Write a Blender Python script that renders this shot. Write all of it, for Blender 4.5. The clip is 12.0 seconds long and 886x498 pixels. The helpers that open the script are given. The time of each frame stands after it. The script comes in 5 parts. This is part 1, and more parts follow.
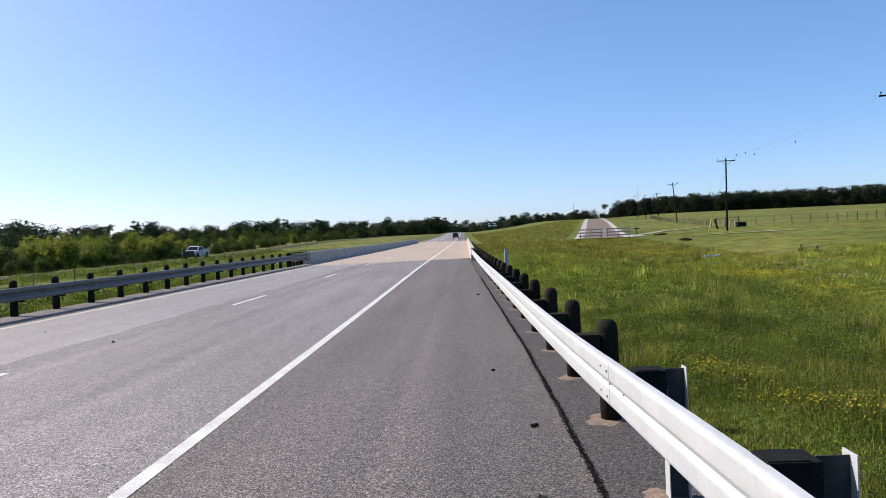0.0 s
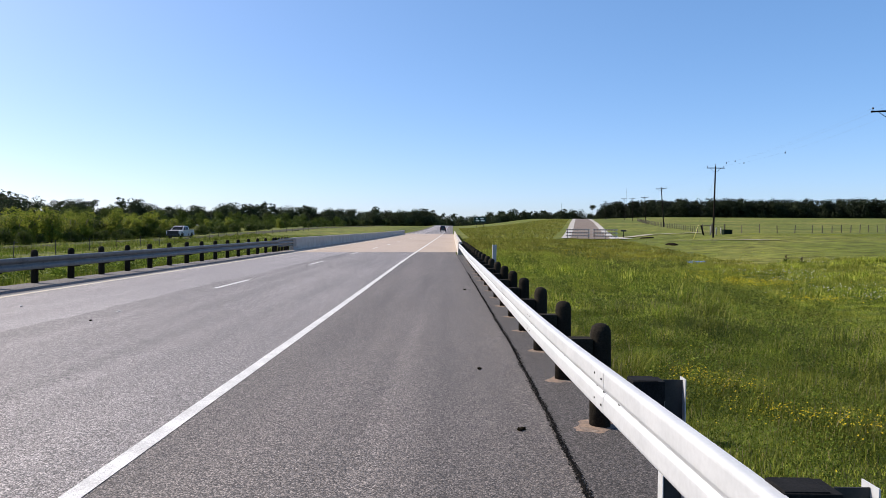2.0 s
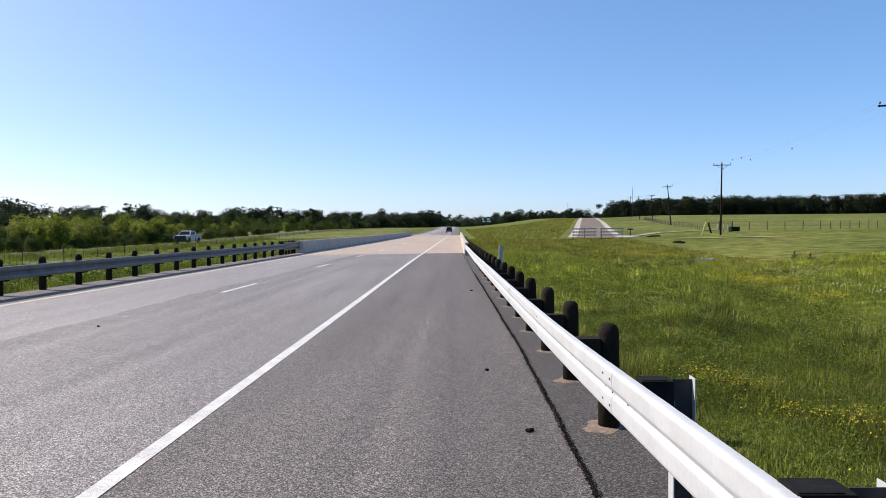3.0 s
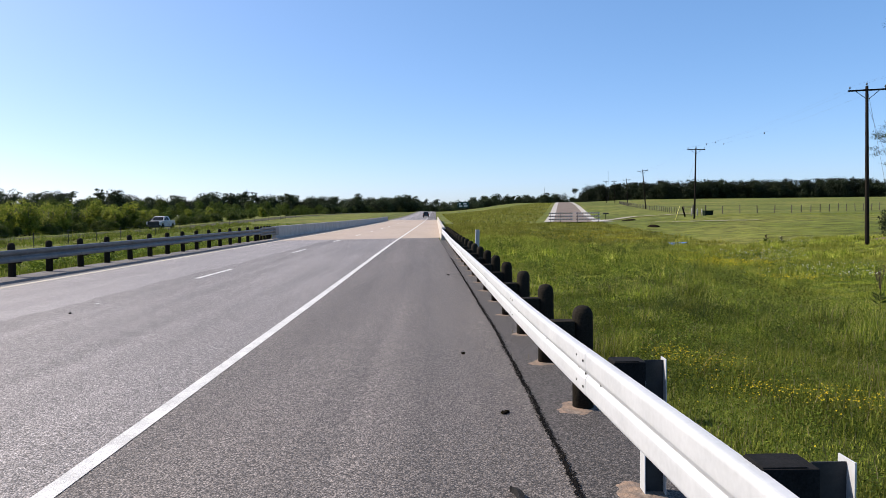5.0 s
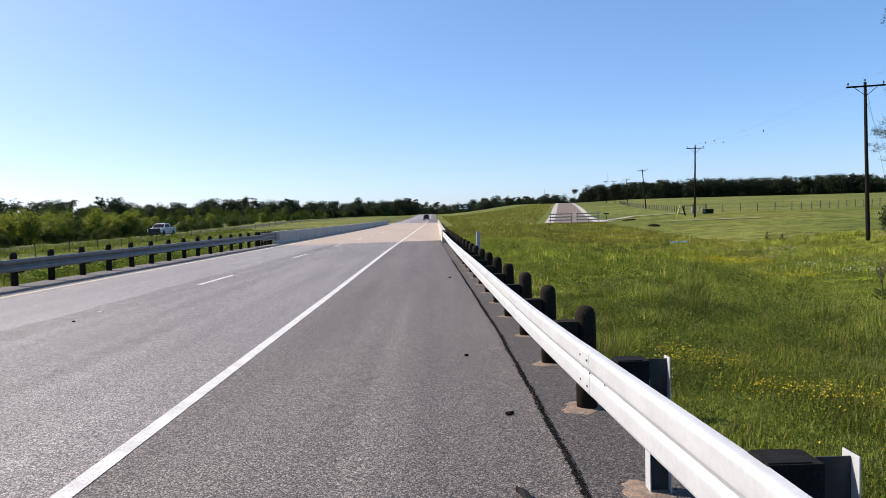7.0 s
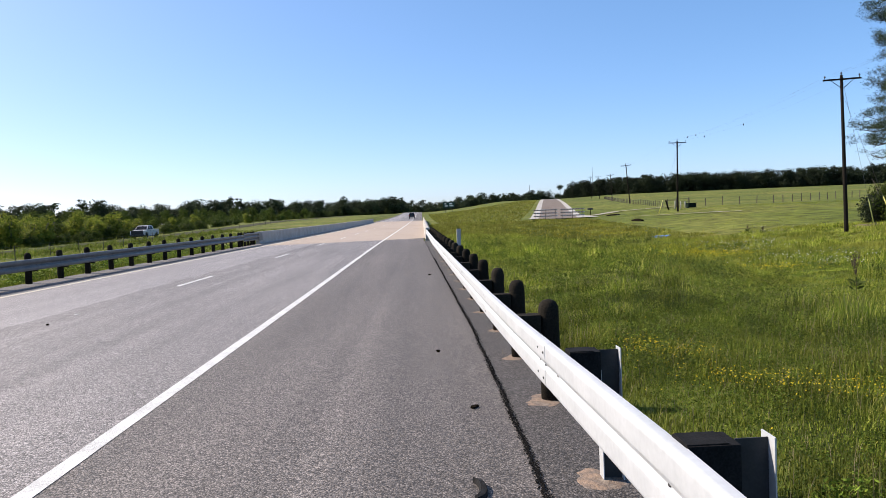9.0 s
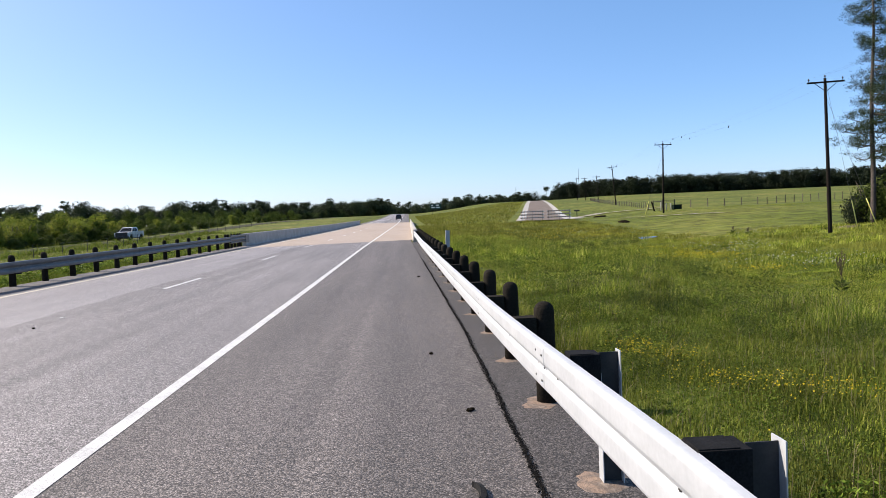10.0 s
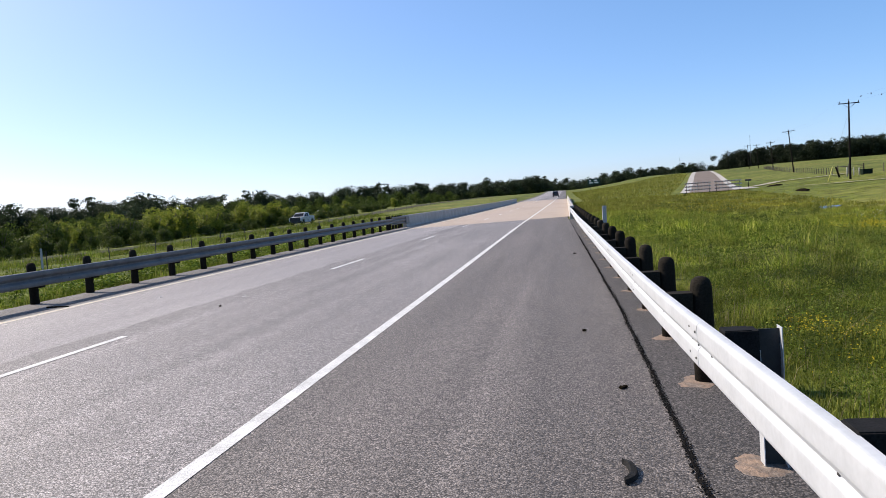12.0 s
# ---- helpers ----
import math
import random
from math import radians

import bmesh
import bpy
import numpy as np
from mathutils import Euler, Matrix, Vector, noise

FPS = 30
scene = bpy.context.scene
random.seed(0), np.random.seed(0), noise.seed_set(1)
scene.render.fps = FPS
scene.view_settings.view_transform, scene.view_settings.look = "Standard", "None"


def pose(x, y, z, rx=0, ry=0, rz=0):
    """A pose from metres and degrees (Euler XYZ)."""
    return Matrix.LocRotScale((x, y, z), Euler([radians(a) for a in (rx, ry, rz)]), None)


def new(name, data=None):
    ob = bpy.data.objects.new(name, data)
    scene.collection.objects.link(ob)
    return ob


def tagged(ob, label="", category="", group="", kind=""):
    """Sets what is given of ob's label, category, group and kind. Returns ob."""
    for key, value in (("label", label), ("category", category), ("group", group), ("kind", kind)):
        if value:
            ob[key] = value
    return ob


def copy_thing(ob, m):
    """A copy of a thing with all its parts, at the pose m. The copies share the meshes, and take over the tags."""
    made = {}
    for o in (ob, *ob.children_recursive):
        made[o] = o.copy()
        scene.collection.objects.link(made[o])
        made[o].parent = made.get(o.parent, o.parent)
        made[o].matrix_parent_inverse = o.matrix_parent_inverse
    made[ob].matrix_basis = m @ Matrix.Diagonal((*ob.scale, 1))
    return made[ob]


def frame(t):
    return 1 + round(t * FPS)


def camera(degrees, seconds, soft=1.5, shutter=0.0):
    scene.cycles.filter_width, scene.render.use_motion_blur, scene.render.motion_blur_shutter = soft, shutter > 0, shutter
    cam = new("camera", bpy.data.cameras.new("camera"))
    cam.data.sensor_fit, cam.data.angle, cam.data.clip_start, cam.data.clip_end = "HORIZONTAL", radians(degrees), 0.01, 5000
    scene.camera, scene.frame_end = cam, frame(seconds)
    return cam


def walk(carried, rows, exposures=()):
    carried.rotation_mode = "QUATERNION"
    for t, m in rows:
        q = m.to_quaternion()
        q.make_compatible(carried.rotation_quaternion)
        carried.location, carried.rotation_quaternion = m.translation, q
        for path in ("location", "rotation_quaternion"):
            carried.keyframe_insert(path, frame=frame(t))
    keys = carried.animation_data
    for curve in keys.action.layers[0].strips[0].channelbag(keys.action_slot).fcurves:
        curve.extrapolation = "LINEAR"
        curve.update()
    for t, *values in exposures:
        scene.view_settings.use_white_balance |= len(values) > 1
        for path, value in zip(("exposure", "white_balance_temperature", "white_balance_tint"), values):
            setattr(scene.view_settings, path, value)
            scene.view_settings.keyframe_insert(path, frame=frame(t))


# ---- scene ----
# camera: seconds, x, y, z, yaw, pitch, roll of a hand-held phone on the road's shoulder
cam = camera(63.78, 12.0, soft=0.75)
STAND = [
    (0.0, 0.066, -0.204, 1.660, 1.790, -1.035, 2.569),
    (0.5, 0.045, -0.186, 1.669, 2.322, -1.822, 1.324),
    (1.0, -0.011, -0.078, 1.677, 1.801, -1.658, 0.001),
    (1.5, -0.011, -0.022, 1.678, 1.127, -1.476, -0.444),
    (2.0, -0.002, -0.014, 1.673, 0.743, -1.643, -0.358),
    (2.5, 0.000, 0.000, 1.670, 0.955, -1.727, -0.000),
    (3.0, 0.008, 0.019, 1.672, 1.253, -1.548, 0.455),
    (5.0, 0.022, 0.007, 1.666, -0.604, -2.787, 0.644),
    (5.5, 0.014, 0.004, 1.665, -0.853, -2.875, 0.756),
    (6.0, 0.012, -0.010, 1.665, -0.793, -2.829, 1.025),
    (6.5, 0.006, -0.008, 1.664, -0.638, -2.659, 1.404),
    (7.0, 0.011, -0.015, 1.666, -0.579, -2.573, 1.543),
    (9.0, 0.208, -0.089, 1.651, -1.698, -2.794, 2.393),
    (9.5, 0.173, -0.073, 1.657, -2.151, -2.604, 2.678),
    (10.0, 0.134, -0.052, 1.658, -2.777, -2.712, 2.411),
    (10.5, 0.076, -0.076, 1.660, -2.699, -3.144, 2.241),
    (11.0, 0.128, -0.068, 1.641, -1.398, -3.677, 2.667),
    (11.5, 0.211, -0.058, 1.634, 2.260, -3.897, 3.617),
    (12.0, 0.224, -0.089, 1.645, 9.800, -3.713, 4.433),
]
walk(cam, [(t, pose(x, y, z, 90 + p, r, w)) for t, x, y, z, w, p, r in STAND],
     exposures=[(0.0, 0.53, 6750, 15), (4.0, 0.58, 6800, 15), (7.0, 0.61, 6850, 15), (9.0, 0.68, 6850, 15), (11.0, 0.69, 6800, 15), (12.0, 0.57, 6720, 15)])

# ---- sky and sun ----
SUN_AZ, SUN_EL = radians(71), radians(40)   # azimuth from +y towards -x
world = bpy.data.worlds.new("sky")
scene.world = world
world.use_nodes = True
wn = world.node_tree.nodes
sky = wn.new("ShaderNodeTexSky")
sky.sky_type, sky.sun_disc = "NISHITA", False
sky.sun_elevation, sky.sun_rotation = SUN_EL, -SUN_AZ
sky.air_density, sky.dust_density, sky.ozone_density = 0.597, 1.042, 5.85
flat = wn.new("ShaderNodeGamma")
flat.inputs["Gamma"].default_value = 0.669
rich = wn.new("ShaderNodeHueSaturation")
rich.inputs["Saturation"].default_value, rich.inputs["Hue"].default_value = 1.308, 0.4992
world.node_tree.links.new(sky.outputs[0], flat.inputs[0])
world.node_tree.links.new(flat.outputs[0], rich.inputs["Color"])
world.node_tree.links.new(rich.outputs[0], wn["Background"].inputs[0])
wn["Background"].inputs[1].default_value = 0.2437
sun = new("sun", bpy.data.lights.new("sun", "SUN"))
sun.data.energy, sun.data.angle, sun.data.color = 5.0, radians(0.55), (1.0, 0.93, 0.82)
sun_way = Vector((-math.sin(SUN_AZ) * math.cos(SUN_EL), math.cos(SUN_AZ) * math.cos(SUN_EL), math.sin(SUN_EL)))
sun.rotation_mode = "QUATERNION"
sun.rotation_quaternion = sun_way.to_track_quat("Z", "Y")


# ---- materials ----
PIGMENT = 0.78      # scales all but the plain tones below; with the raised exposure it deepens shade


def tone_scaled(c):
    return tuple(PIGMENT * v for v in c)


def material(name, colours, scale=3.0, rough=0.8, metal=0.0, bump=0.0, bump_scale=60.0, fine=0.35, fine_scale=None,
             stretch=(1, 1, 1), per_object=0.0, spec=0.5):
    """A noise-mixed material: colours are the stops of the coarse variation, fine is the strength of the grain."""
    m = bpy.data.materials.new(name)
    m.use_nodes = True
    n, link = m.node_tree.nodes, m.node_tree.links.new
    bsdf = n["Principled BSDF"]
    co = n.new("ShaderNodeTexCoord")
    mp = n.new("ShaderNodeMapping")
    mp.inputs["Scale"].default_value = stretch
    link(co.outputs["Object"], mp.inputs[0])
    big = n.new("ShaderNodeTexNoise")
    big.inputs["Scale"].default_value, big.inputs["Detail"].default_value = scale, 5.0
    link(mp.outputs[0], big.inputs["Vector"])
    ramp = n.new("ShaderNodeValToRGB")
    el = ramp.color_ramp.elements
    for i, c in enumerate(colours):
        at = 0.28 + 0.44 * i / max(1, len(colours) - 1)
        e = el[i] if i < 2 else el.new(at)
        e.position, e.color = at, (*tone_scaled(c), 1)
    if len(colours) == 1:
        el[1].color = (*tone_scaled(colours[0]), 1)
    link(big.outputs["Fac"], ramp.inputs[0])
    grain = n.new("ShaderNodeTexNoise")
    grain.inputs["Scale"].default_value, grain.inputs["Detail"].default_value = fine_scale or scale * 14, 4.0
    link(co.outputs["Object"], grain.inputs["Vector"])
    mr = n.new("ShaderNodeMapRange")
    mr.inputs["From Min"].default_value, mr.inputs["From Max"].default_value = 0.3, 0.7
    mr.inputs["To Min"].default_value, mr.inputs["To Max"].default_value = 1 - fine, 1 + fine
    link(grain.outputs["Fac"], mr.inputs["Value"])
    out = mr.outputs[0]
    if per_object:
        info = n.new("ShaderNodeObjectInfo")
        r2 = n.new("ShaderNodeMapRange")
        r2.inputs["To Min"].default_value, r2.inputs["To Max"].default_value = 1 - per_object, 1 + per_object
        link(info.outputs["Random"], r2.inputs["Value"])
        mul = n.new("ShaderNodeMath")
        mul.operation = "MULTIPLY"
        link(out, mul.inputs[0]), link(r2.outputs[0], mul.inputs[1])
        out = mul.outputs[0]
    vm = n.new("ShaderNodeVectorMath")
    vm.operation = "SCALE"
    link(ramp.outputs[0], vm.inputs[0]), link(out, vm.inputs["Scale"])
    link(vm.outputs[0], bsdf.inputs["Base Color"])
    bsdf.inputs["Roughness"].default_value, bsdf.inputs["Metallic"].default_value = rough, metal
    bsdf.inputs["Specular IOR Level"].default_value = spec
    if bump:
        bt = n.new("ShaderNodeTexNoise")
        bt.inputs["Scale"].default_value, bt.inputs["Detail"].default_value = bump_scale, 3.0
        link(co.outputs["Object"], bt.inputs["Vector"])
        b = n.new("ShaderNodeBump")
        b.inputs["Strength"].default_value, b.inputs["Distance"].default_value = bump, 0.01
        link(bt.outputs["Fac"], b.inputs["Height"])
        link(b.outputs[0], bsdf.inputs["Normal"])
    return m


def chip_seal(name, low, high, contrast, rough=0.7, tracks=0.12, worn=()):
    """Coarse asphalt: a tone for every stone, lengthwise streaks and stains, stony relief."""
    m = bpy.data.materials.new(name)
    m.use_nodes = True
    n, link = m.node_tree.nodes, m.node_tree.links.new
    bsdf = n["Principled BSDF"]
    co = n.new("ShaderNodeTexCoord")

    def scaled(v, lo, hi, a, b):
        r = n.new("ShaderNodeMapRange")
        r.inputs["From Min"].default_value, r.inputs["From Max"].default_value = lo, hi
        r.inputs["To Min"].default_value, r.inputs["To Max"].default_value = a, b
        link(v, r.inputs["Value"])
        return r.outputs[0]

    def times(a, b):
        k = n.new("ShaderNodeMath")
        k.operation = "MULTIPLY"
        link(a, k.inputs[0]), link(b, k.inputs[1])
        return k.outputs[0]

    def cloud(scale, stretch):
        mp = n.new("ShaderNodeMapping")
        mp.inputs["Scale"].default_value = stretch
        link(co.outputs["Object"], mp.inputs[0])
        t = n.new("ShaderNodeTexNoise")
        t.inputs["Scale"].default_value, t.inputs["Detail"].default_value = scale, 4.0
        link(mp.outputs[0], t.inputs["Vector"])
        return t.outputs["Fac"]

    stones = n.new("ShaderNodeTexVoronoi")
    stones.inputs["Scale"].default_value = 85.0
    link(co.outputs["Object"], stones.inputs["Vector"])
    sep = n.new("ShaderNodeSeparateColor")
    link(stones.outputs["Color"], sep.inputs[0])
    chips = scaled(sep.outputs[0], 0.0, 1.0, 1 - contrast, 1 + contrast)
    clumps = scaled(cloud(34.0, (1, 1, 1)), 0.35, 0.65, 0.72, 1.28)
    gaps = scaled(stones.outputs["Distance"], 0.22, 0.75, 1.12, 0.25)
    streaks = scaled(cloud(1.6, (1, 0.04, 1)), 0.3, 0.7, 1 - tracks, 1 + tracks)
    stains = scaled(cloud(0.35, (1, 0.4, 1)), 0.3, 0.7, 0.90, 1.10)
    value = times(times(times(chips, clumps), gaps), times(streaks, stains))
    across = n.new("ShaderNodeSeparateXYZ")
    link(co.outputs["Object"], across.inputs[0])
    # Tone steps across x: wear, and on the shoulder painted glare.
    for x0, x1, a, b in worn:
        value = times(value, scaled(across.outputs[0], x0, x1, a, b))
    ramp = n.new("ShaderNodeMix")
    ramp.data_type = "RGBA"
    ramp.inputs["A"].default_value, ramp.inputs["B"].default_value = (*tone_scaled(low), 1), (*tone_scaled(high), 1)
    link(sep.outputs[1], ramp.inputs["Factor"])
    vm = n.new("ShaderNodeVectorMath")
    vm.operation = "SCALE"
    link(ramp.outputs["Result"], vm.inputs[0]), link(value, vm.inputs["Scale"])
    link(vm.outputs[0], bsdf.inputs["Base Color"])
    bsdf.inputs["Roughness"].default_value = rough
    b = n.new("ShaderNodeBump")
    b.inputs["Strength"].default_value, b.inputs["Distance"].default_value = 0.55, 0.006
    b.invert = True
    link(stones.outputs["Distance"], b.inputs["Height"])
    link(b.outputs[0], bsdf.inputs["Normal"])
    return m


ASPHALT = chip_seal("asphalt", (0.272, 0.248, 0.238), (0.360, 0.331, 0.318), 0.66, 0.7, 0.2, worn=((-6.4, -6.0, 0.90, 1.05), (-6.0, -4.6, 1.05, 1.0)))
SMOOTH_ASPHALT = chip_seal("worn_asphalt", (0.390, 0.358, 0.346), (0.460, 0.424, 0.410), 0.36, 0.65, 0.10)
# Darker than the lanes, fading verge-ward: painted glare. The thin pale streak is wear.
SHOULDER = chip_seal("shoulder_asphalt", (0.150, 0.131, 0.119), (0.216, 0.190, 0.174), 0.75, 0.75, 0.22, worn=((-1.3, 0.4, 1.14, 0.92), (-0.70, -0.62, 1.0, 1.14), (-0.56, -0.46, 1.0, 0.877)))
OLD_ASPHALT = material("weathered_asphalt", [(0.16, 0.130, 0.108), (0.22, 0.185, 0.160)], 0.3, 0.95, fine=0.12, spec=0.1)
# Shaded copy of the weathered asphalt, tinted olive to sink into the verge.
SIDE_ASPHALT = material("shaded_olive_asphalt", [(0.075, 0.08, 0.058), (0.11, 0.11, 0.085)], 0.3, 0.95, fine=0.12, spec=0.0)
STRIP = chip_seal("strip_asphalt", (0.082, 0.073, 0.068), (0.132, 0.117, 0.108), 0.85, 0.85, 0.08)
FAR_STRIP = chip_seal("edge_asphalt", (0.165, 0.152, 0.145), (0.225, 0.208, 0.199), 0.5, 0.85, 0.2)
TAR = material("crack_filler", [(0.012, 0.012, 0.012), (0.02, 0.019, 0.018)], 9, 1.0, bump=1.0, bump_scale=70, spec=0.0)
DECK = material("deck_concrete", [(0.35, 0.28, 0.22), (0.42, 0.34, 0.27), (0.385, 0.315, 0.265)], 0.25, 0.85, bump=0.3, fine=0.12, stretch=(1, 0.2, 1))
WHITE_LINE = material("white_line", [(0.52, 0.52, 0.505), (0.76, 0.76, 0.74)], 3, 0.7, bump=0.5, bump_scale=90, fine=0.25, fine_scale=60)
YELLOW_LINE = material("yellow_line", [(0.56, 0.50, 0.36), (0.70, 0.64, 0.50)], 3, 0.7, bump=0.5, bump_scale=90, fine=0.2, fine_scale=60)
CONCRETE = material("barrier_concrete", [(0.40, 0.37, 0.33), (0.52, 0.48, 0.43)], 1.2, 0.85, bump=0.3, fine=0.12)
PALE = material("pale_concrete", [(0.36, 0.34, 0.31), (0.50, 0.48, 0.45)], 0.4, 0.9, fine=0.2, spec=0.1)
GALV = material("galvanised_steel", [(0.50, 0.52, 0.53), (0.60, 0.62, 0.63)], 3, 0.5, 0.1, bump=0.04, bump_scale=25, fine=0.05, fine_scale=30)
# Far rail's copy of the galvanised steel, its shaded face painted darker.
GALV_SHADED = material("shaded_galvanised", [(0.105, 0.107, 0.108), (0.175, 0.177, 0.178)], 4, 0.5, 0.25, bump=0.04, bump_scale=25, fine=0.08, fine_scale=30)
WOOD_POST = material("tarred_timber", [(0.013, 0.011, 0.009), (0.030, 0.026, 0.019)], 6, 0.9, bump=0.6, bump_scale=40, stretch=(1, 1, 0.2), per_object=0.25, spec=0.06)
POLE_WOOD = material("pole_timber", [(0.011, 0.009, 0.0075), (0.024, 0.019, 0.015)], 5, 0.95, bump=0.4, bump_scale=30, stretch=(1, 1, 0.1), spec=0.1)
BARK = material("bark", [(0.05, 0.04, 0.032), (0.12, 0.10, 0.085)], 4, 0.95, bump=0.8, bump_scale=14)
GROUND = material("grass_ground", [(0.076, 0.100, 0.019), (0.120, 0.140, 0.026), (0.190, 0.182, 0.048)], 0.055, 0.95, bump=1.0, bump_scale=5, fine=0.55, fine_scale=0.7, spec=0.1)


def foliage(name, stops, patch=0.3, patch_scale=0.4, through_light=0.35, tone=None):
    """Leaves or blades: a colour for each island, patches of tone, and light that passes through."""
    m = bpy.data.materials.new(name)
    m.use_nodes = True
    n, link = m.node_tree.nodes, m.node_tree.links.new
    bsdf = n["Principled BSDF"]
    geo = n.new("ShaderNodeNewGeometry")
    ramp = n.new("ShaderNodeValToRGB")
    el = ramp.color_ramp.elements
    for i, c in enumerate(stops):
        at = i / max(1, len(stops) - 1)
        e = el[i] if i < 2 else el.new(at)
        e.position, e.color = at, (*tone_scaled(c), 1)
    link(geo.outputs["Random Per Island"], ramp.inputs[0])
    co = n.new("ShaderNodeTexCoord")
    nz = n.new("ShaderNodeTexNoise")
    nz.inputs["Scale"].default_value, nz.inputs["Detail"].default_value = patch_scale, 4.0
    link(co.outputs["Object"], nz.inputs["Vector"])
    mr = n.new("ShaderNodeMapRange")
    mr.inputs["From Min"].default_value, mr.inputs["From Max"].default_value = 0.32, 0.68
    mr.inputs["To Min"].default_value, mr.inputs["To Max"].default_value = 1 - patch, 1 + patch
    link(nz.outputs["Fac"], mr.inputs["Value"])
    vm = n.new("ShaderNodeVectorMath")
    vm.operation = "SCALE"
    link(ramp.outputs[0], vm.inputs[0]), link(mr.outputs[0], vm.inputs["Scale"])
    colour = vm.outputs[0]
    if tone:
        n2 = n.new("ShaderNodeTexNoise")
        n2.inputs["Scale"].default_value, n2.inputs["Detail"].default_value = 0.13, 5.0
        link(co.outputs["Object"], n2.inputs["Vector"])
        r2 = n.new("ShaderNodeMapRange")
        r2.inputs["From Min"].default_value, r2.inputs["From Max"].default_value = 0.42, 0.66
        link(n2.outputs["Fac"], r2.inputs["Value"])
        mx = n.new("ShaderNodeMix")
        mx.data_type = "RGBA"
        mx.inputs["B"].default_value = (*tone_scaled(tone), 1)
        link(r2.outputs[0], mx.inputs["Factor"]), link(colour, mx.inputs["A"])
        colour = mx.outputs["Result"]
    link(colour, bsdf.inputs["Base Color"])
    bsdf.inputs["Roughness"].default_value, bsdf.inputs["Specular IOR Level"].default_value = 0.75, 0.12
    tr = n.new("ShaderNodeBsdfTranslucent")
    link(colour, tr.inputs["Color"])
    mix = n.new("ShaderNodeMixShader")
    mix.inputs[0].default_value = through_light
    link(bsdf.outputs[0], mix.inputs[1]), link(tr.outputs[0], mix.inputs[2])
    link(mix.outputs[0], n["Material Output"].inputs["Surface"])
    return m


def plain(name, colour, rough=0.5, metal=0.0):
    m = bpy.data.materials.new(name)
    m.use_nodes = True
    b = m.node_tree.nodes["Principled BSDF"]
    b.inputs["Base Color"].default_value = (*colour, 1)
    b.inputs["Roughness"].default_value, b.inputs["Metallic"].default_value = rough, metal
    return m


GRASS = foliage("grass_blades", [(0.042, 0.078, 0.009), (0.155, 0.225, 0.019), (0.375, 0.435, 0.042), (0.60, 0.57, 0.14)], 0.65, 0.9, 0.24, tone=(0.26, 0.27, 0.045))
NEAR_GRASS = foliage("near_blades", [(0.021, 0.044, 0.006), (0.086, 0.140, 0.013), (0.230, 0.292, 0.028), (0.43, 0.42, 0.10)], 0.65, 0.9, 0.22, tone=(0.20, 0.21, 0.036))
OLIVE = foliage("olive_blades", [(0.10, 0.125, 0.016), (0.19, 0.21, 0.026), (0.29, 0.30, 0.045), (0.40, 0.37, 0.09)], 0.65, 0.4, 0.26, tone=(0.22, 0.21, 0.038))
PASTURE = foliage("pasture_blades", [(0.135, 0.175, 0.022), (0.23, 0.275, 0.033), (0.34, 0.37, 0.055)], 0.4, 0.25, 0.3)
VERGE = foliage("verge_blades", [(0.06, 0.10, 0.012), (0.11, 0.16, 0.018), (0.17, 0.22, 0.03), (0.30, 0.29, 0.09)], 0.6, 0.5, 0.4)
STRAW = foliage("dry_grass", [(0.24, 0.20, 0.10), (0.36, 0.30, 0.17)], 0.3, 1.0, 0.3)
LEAF_DARK = foliage("dark_leaves", [(0.011, 0.019, 0.009), (0.019, 0.029, 0.013), (0.032, 0.044, 0.019)], 0.45, 0.10, 0.15)
# Lifted and slightly bluish: distance haze painted into the leaf colours.
LEAF_WOOD = foliage("hazed_wood_leaves", [(0.022, 0.036, 0.016), (0.036, 0.054, 0.024), (0.060, 0.080, 0.034)], 0.5, 0.10, 0.2)
LEAF_EDGE = foliage("undergrowth_leaves", [(0.030, 0.050, 0.012), (0.055, 0.082, 0.020), (0.095, 0.120, 0.034)], 0.45, 0.10, 0.3)
LEAF_MID = foliage("green_leaves", [(0.036, 0.060, 0.012), (0.066, 0.100, 0.017), (0.12, 0.158, 0.029)], 0.45, 0.25, 0.4)
LEAF_LIGHT = foliage("young_leaves", [(0.12, 0.175, 0.02), (0.22, 0.28, 0.035), (0.38, 0.38, 0.07)], 0.4, 0.3, 0.5)
NEEDLES = foliage("pine_needles", [(0.030, 0.048, 0.022), (0.052, 0.076, 0.034), (0.085, 0.11, 0.05)], 0.3, 0.4, 0.25)
WEED = foliage("weed_leaves", [(0.05, 0.09, 0.011), (0.13, 0.20, 0.022), (0.27, 0.33, 0.045)], 0.5, 1.3, 0.25)
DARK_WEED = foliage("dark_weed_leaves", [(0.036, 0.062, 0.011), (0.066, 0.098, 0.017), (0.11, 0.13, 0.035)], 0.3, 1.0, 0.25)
HERB_LIGHT = foliage("clover_leaves", [(0.035, 0.065, 0.009), (0.095, 0.150, 0.017), (0.20, 0.25, 0.034)], 0.5, 1.3, 0.25)
# As dark as the shade between blades; fills the gaps under the grass.
SHADE_HERB = foliage("shade_herb_leaves", [(0.022, 0.040, 0.007), (0.048, 0.078, 0.012), (0.10, 0.14, 0.022)], 0.3, 1.0, 0.25)
FLOWER = foliage("yellow_petals", [(0.62, 0.48, 0.02), (0.80, 0.62, 0.04)], 0.15, 2.0, 0.3)
WHITE_FLOWER = foliage("white_petals", [(0.72, 0.72, 0.62), (0.85, 0.85, 0.76)], 0.1, 2.0, 0.5)
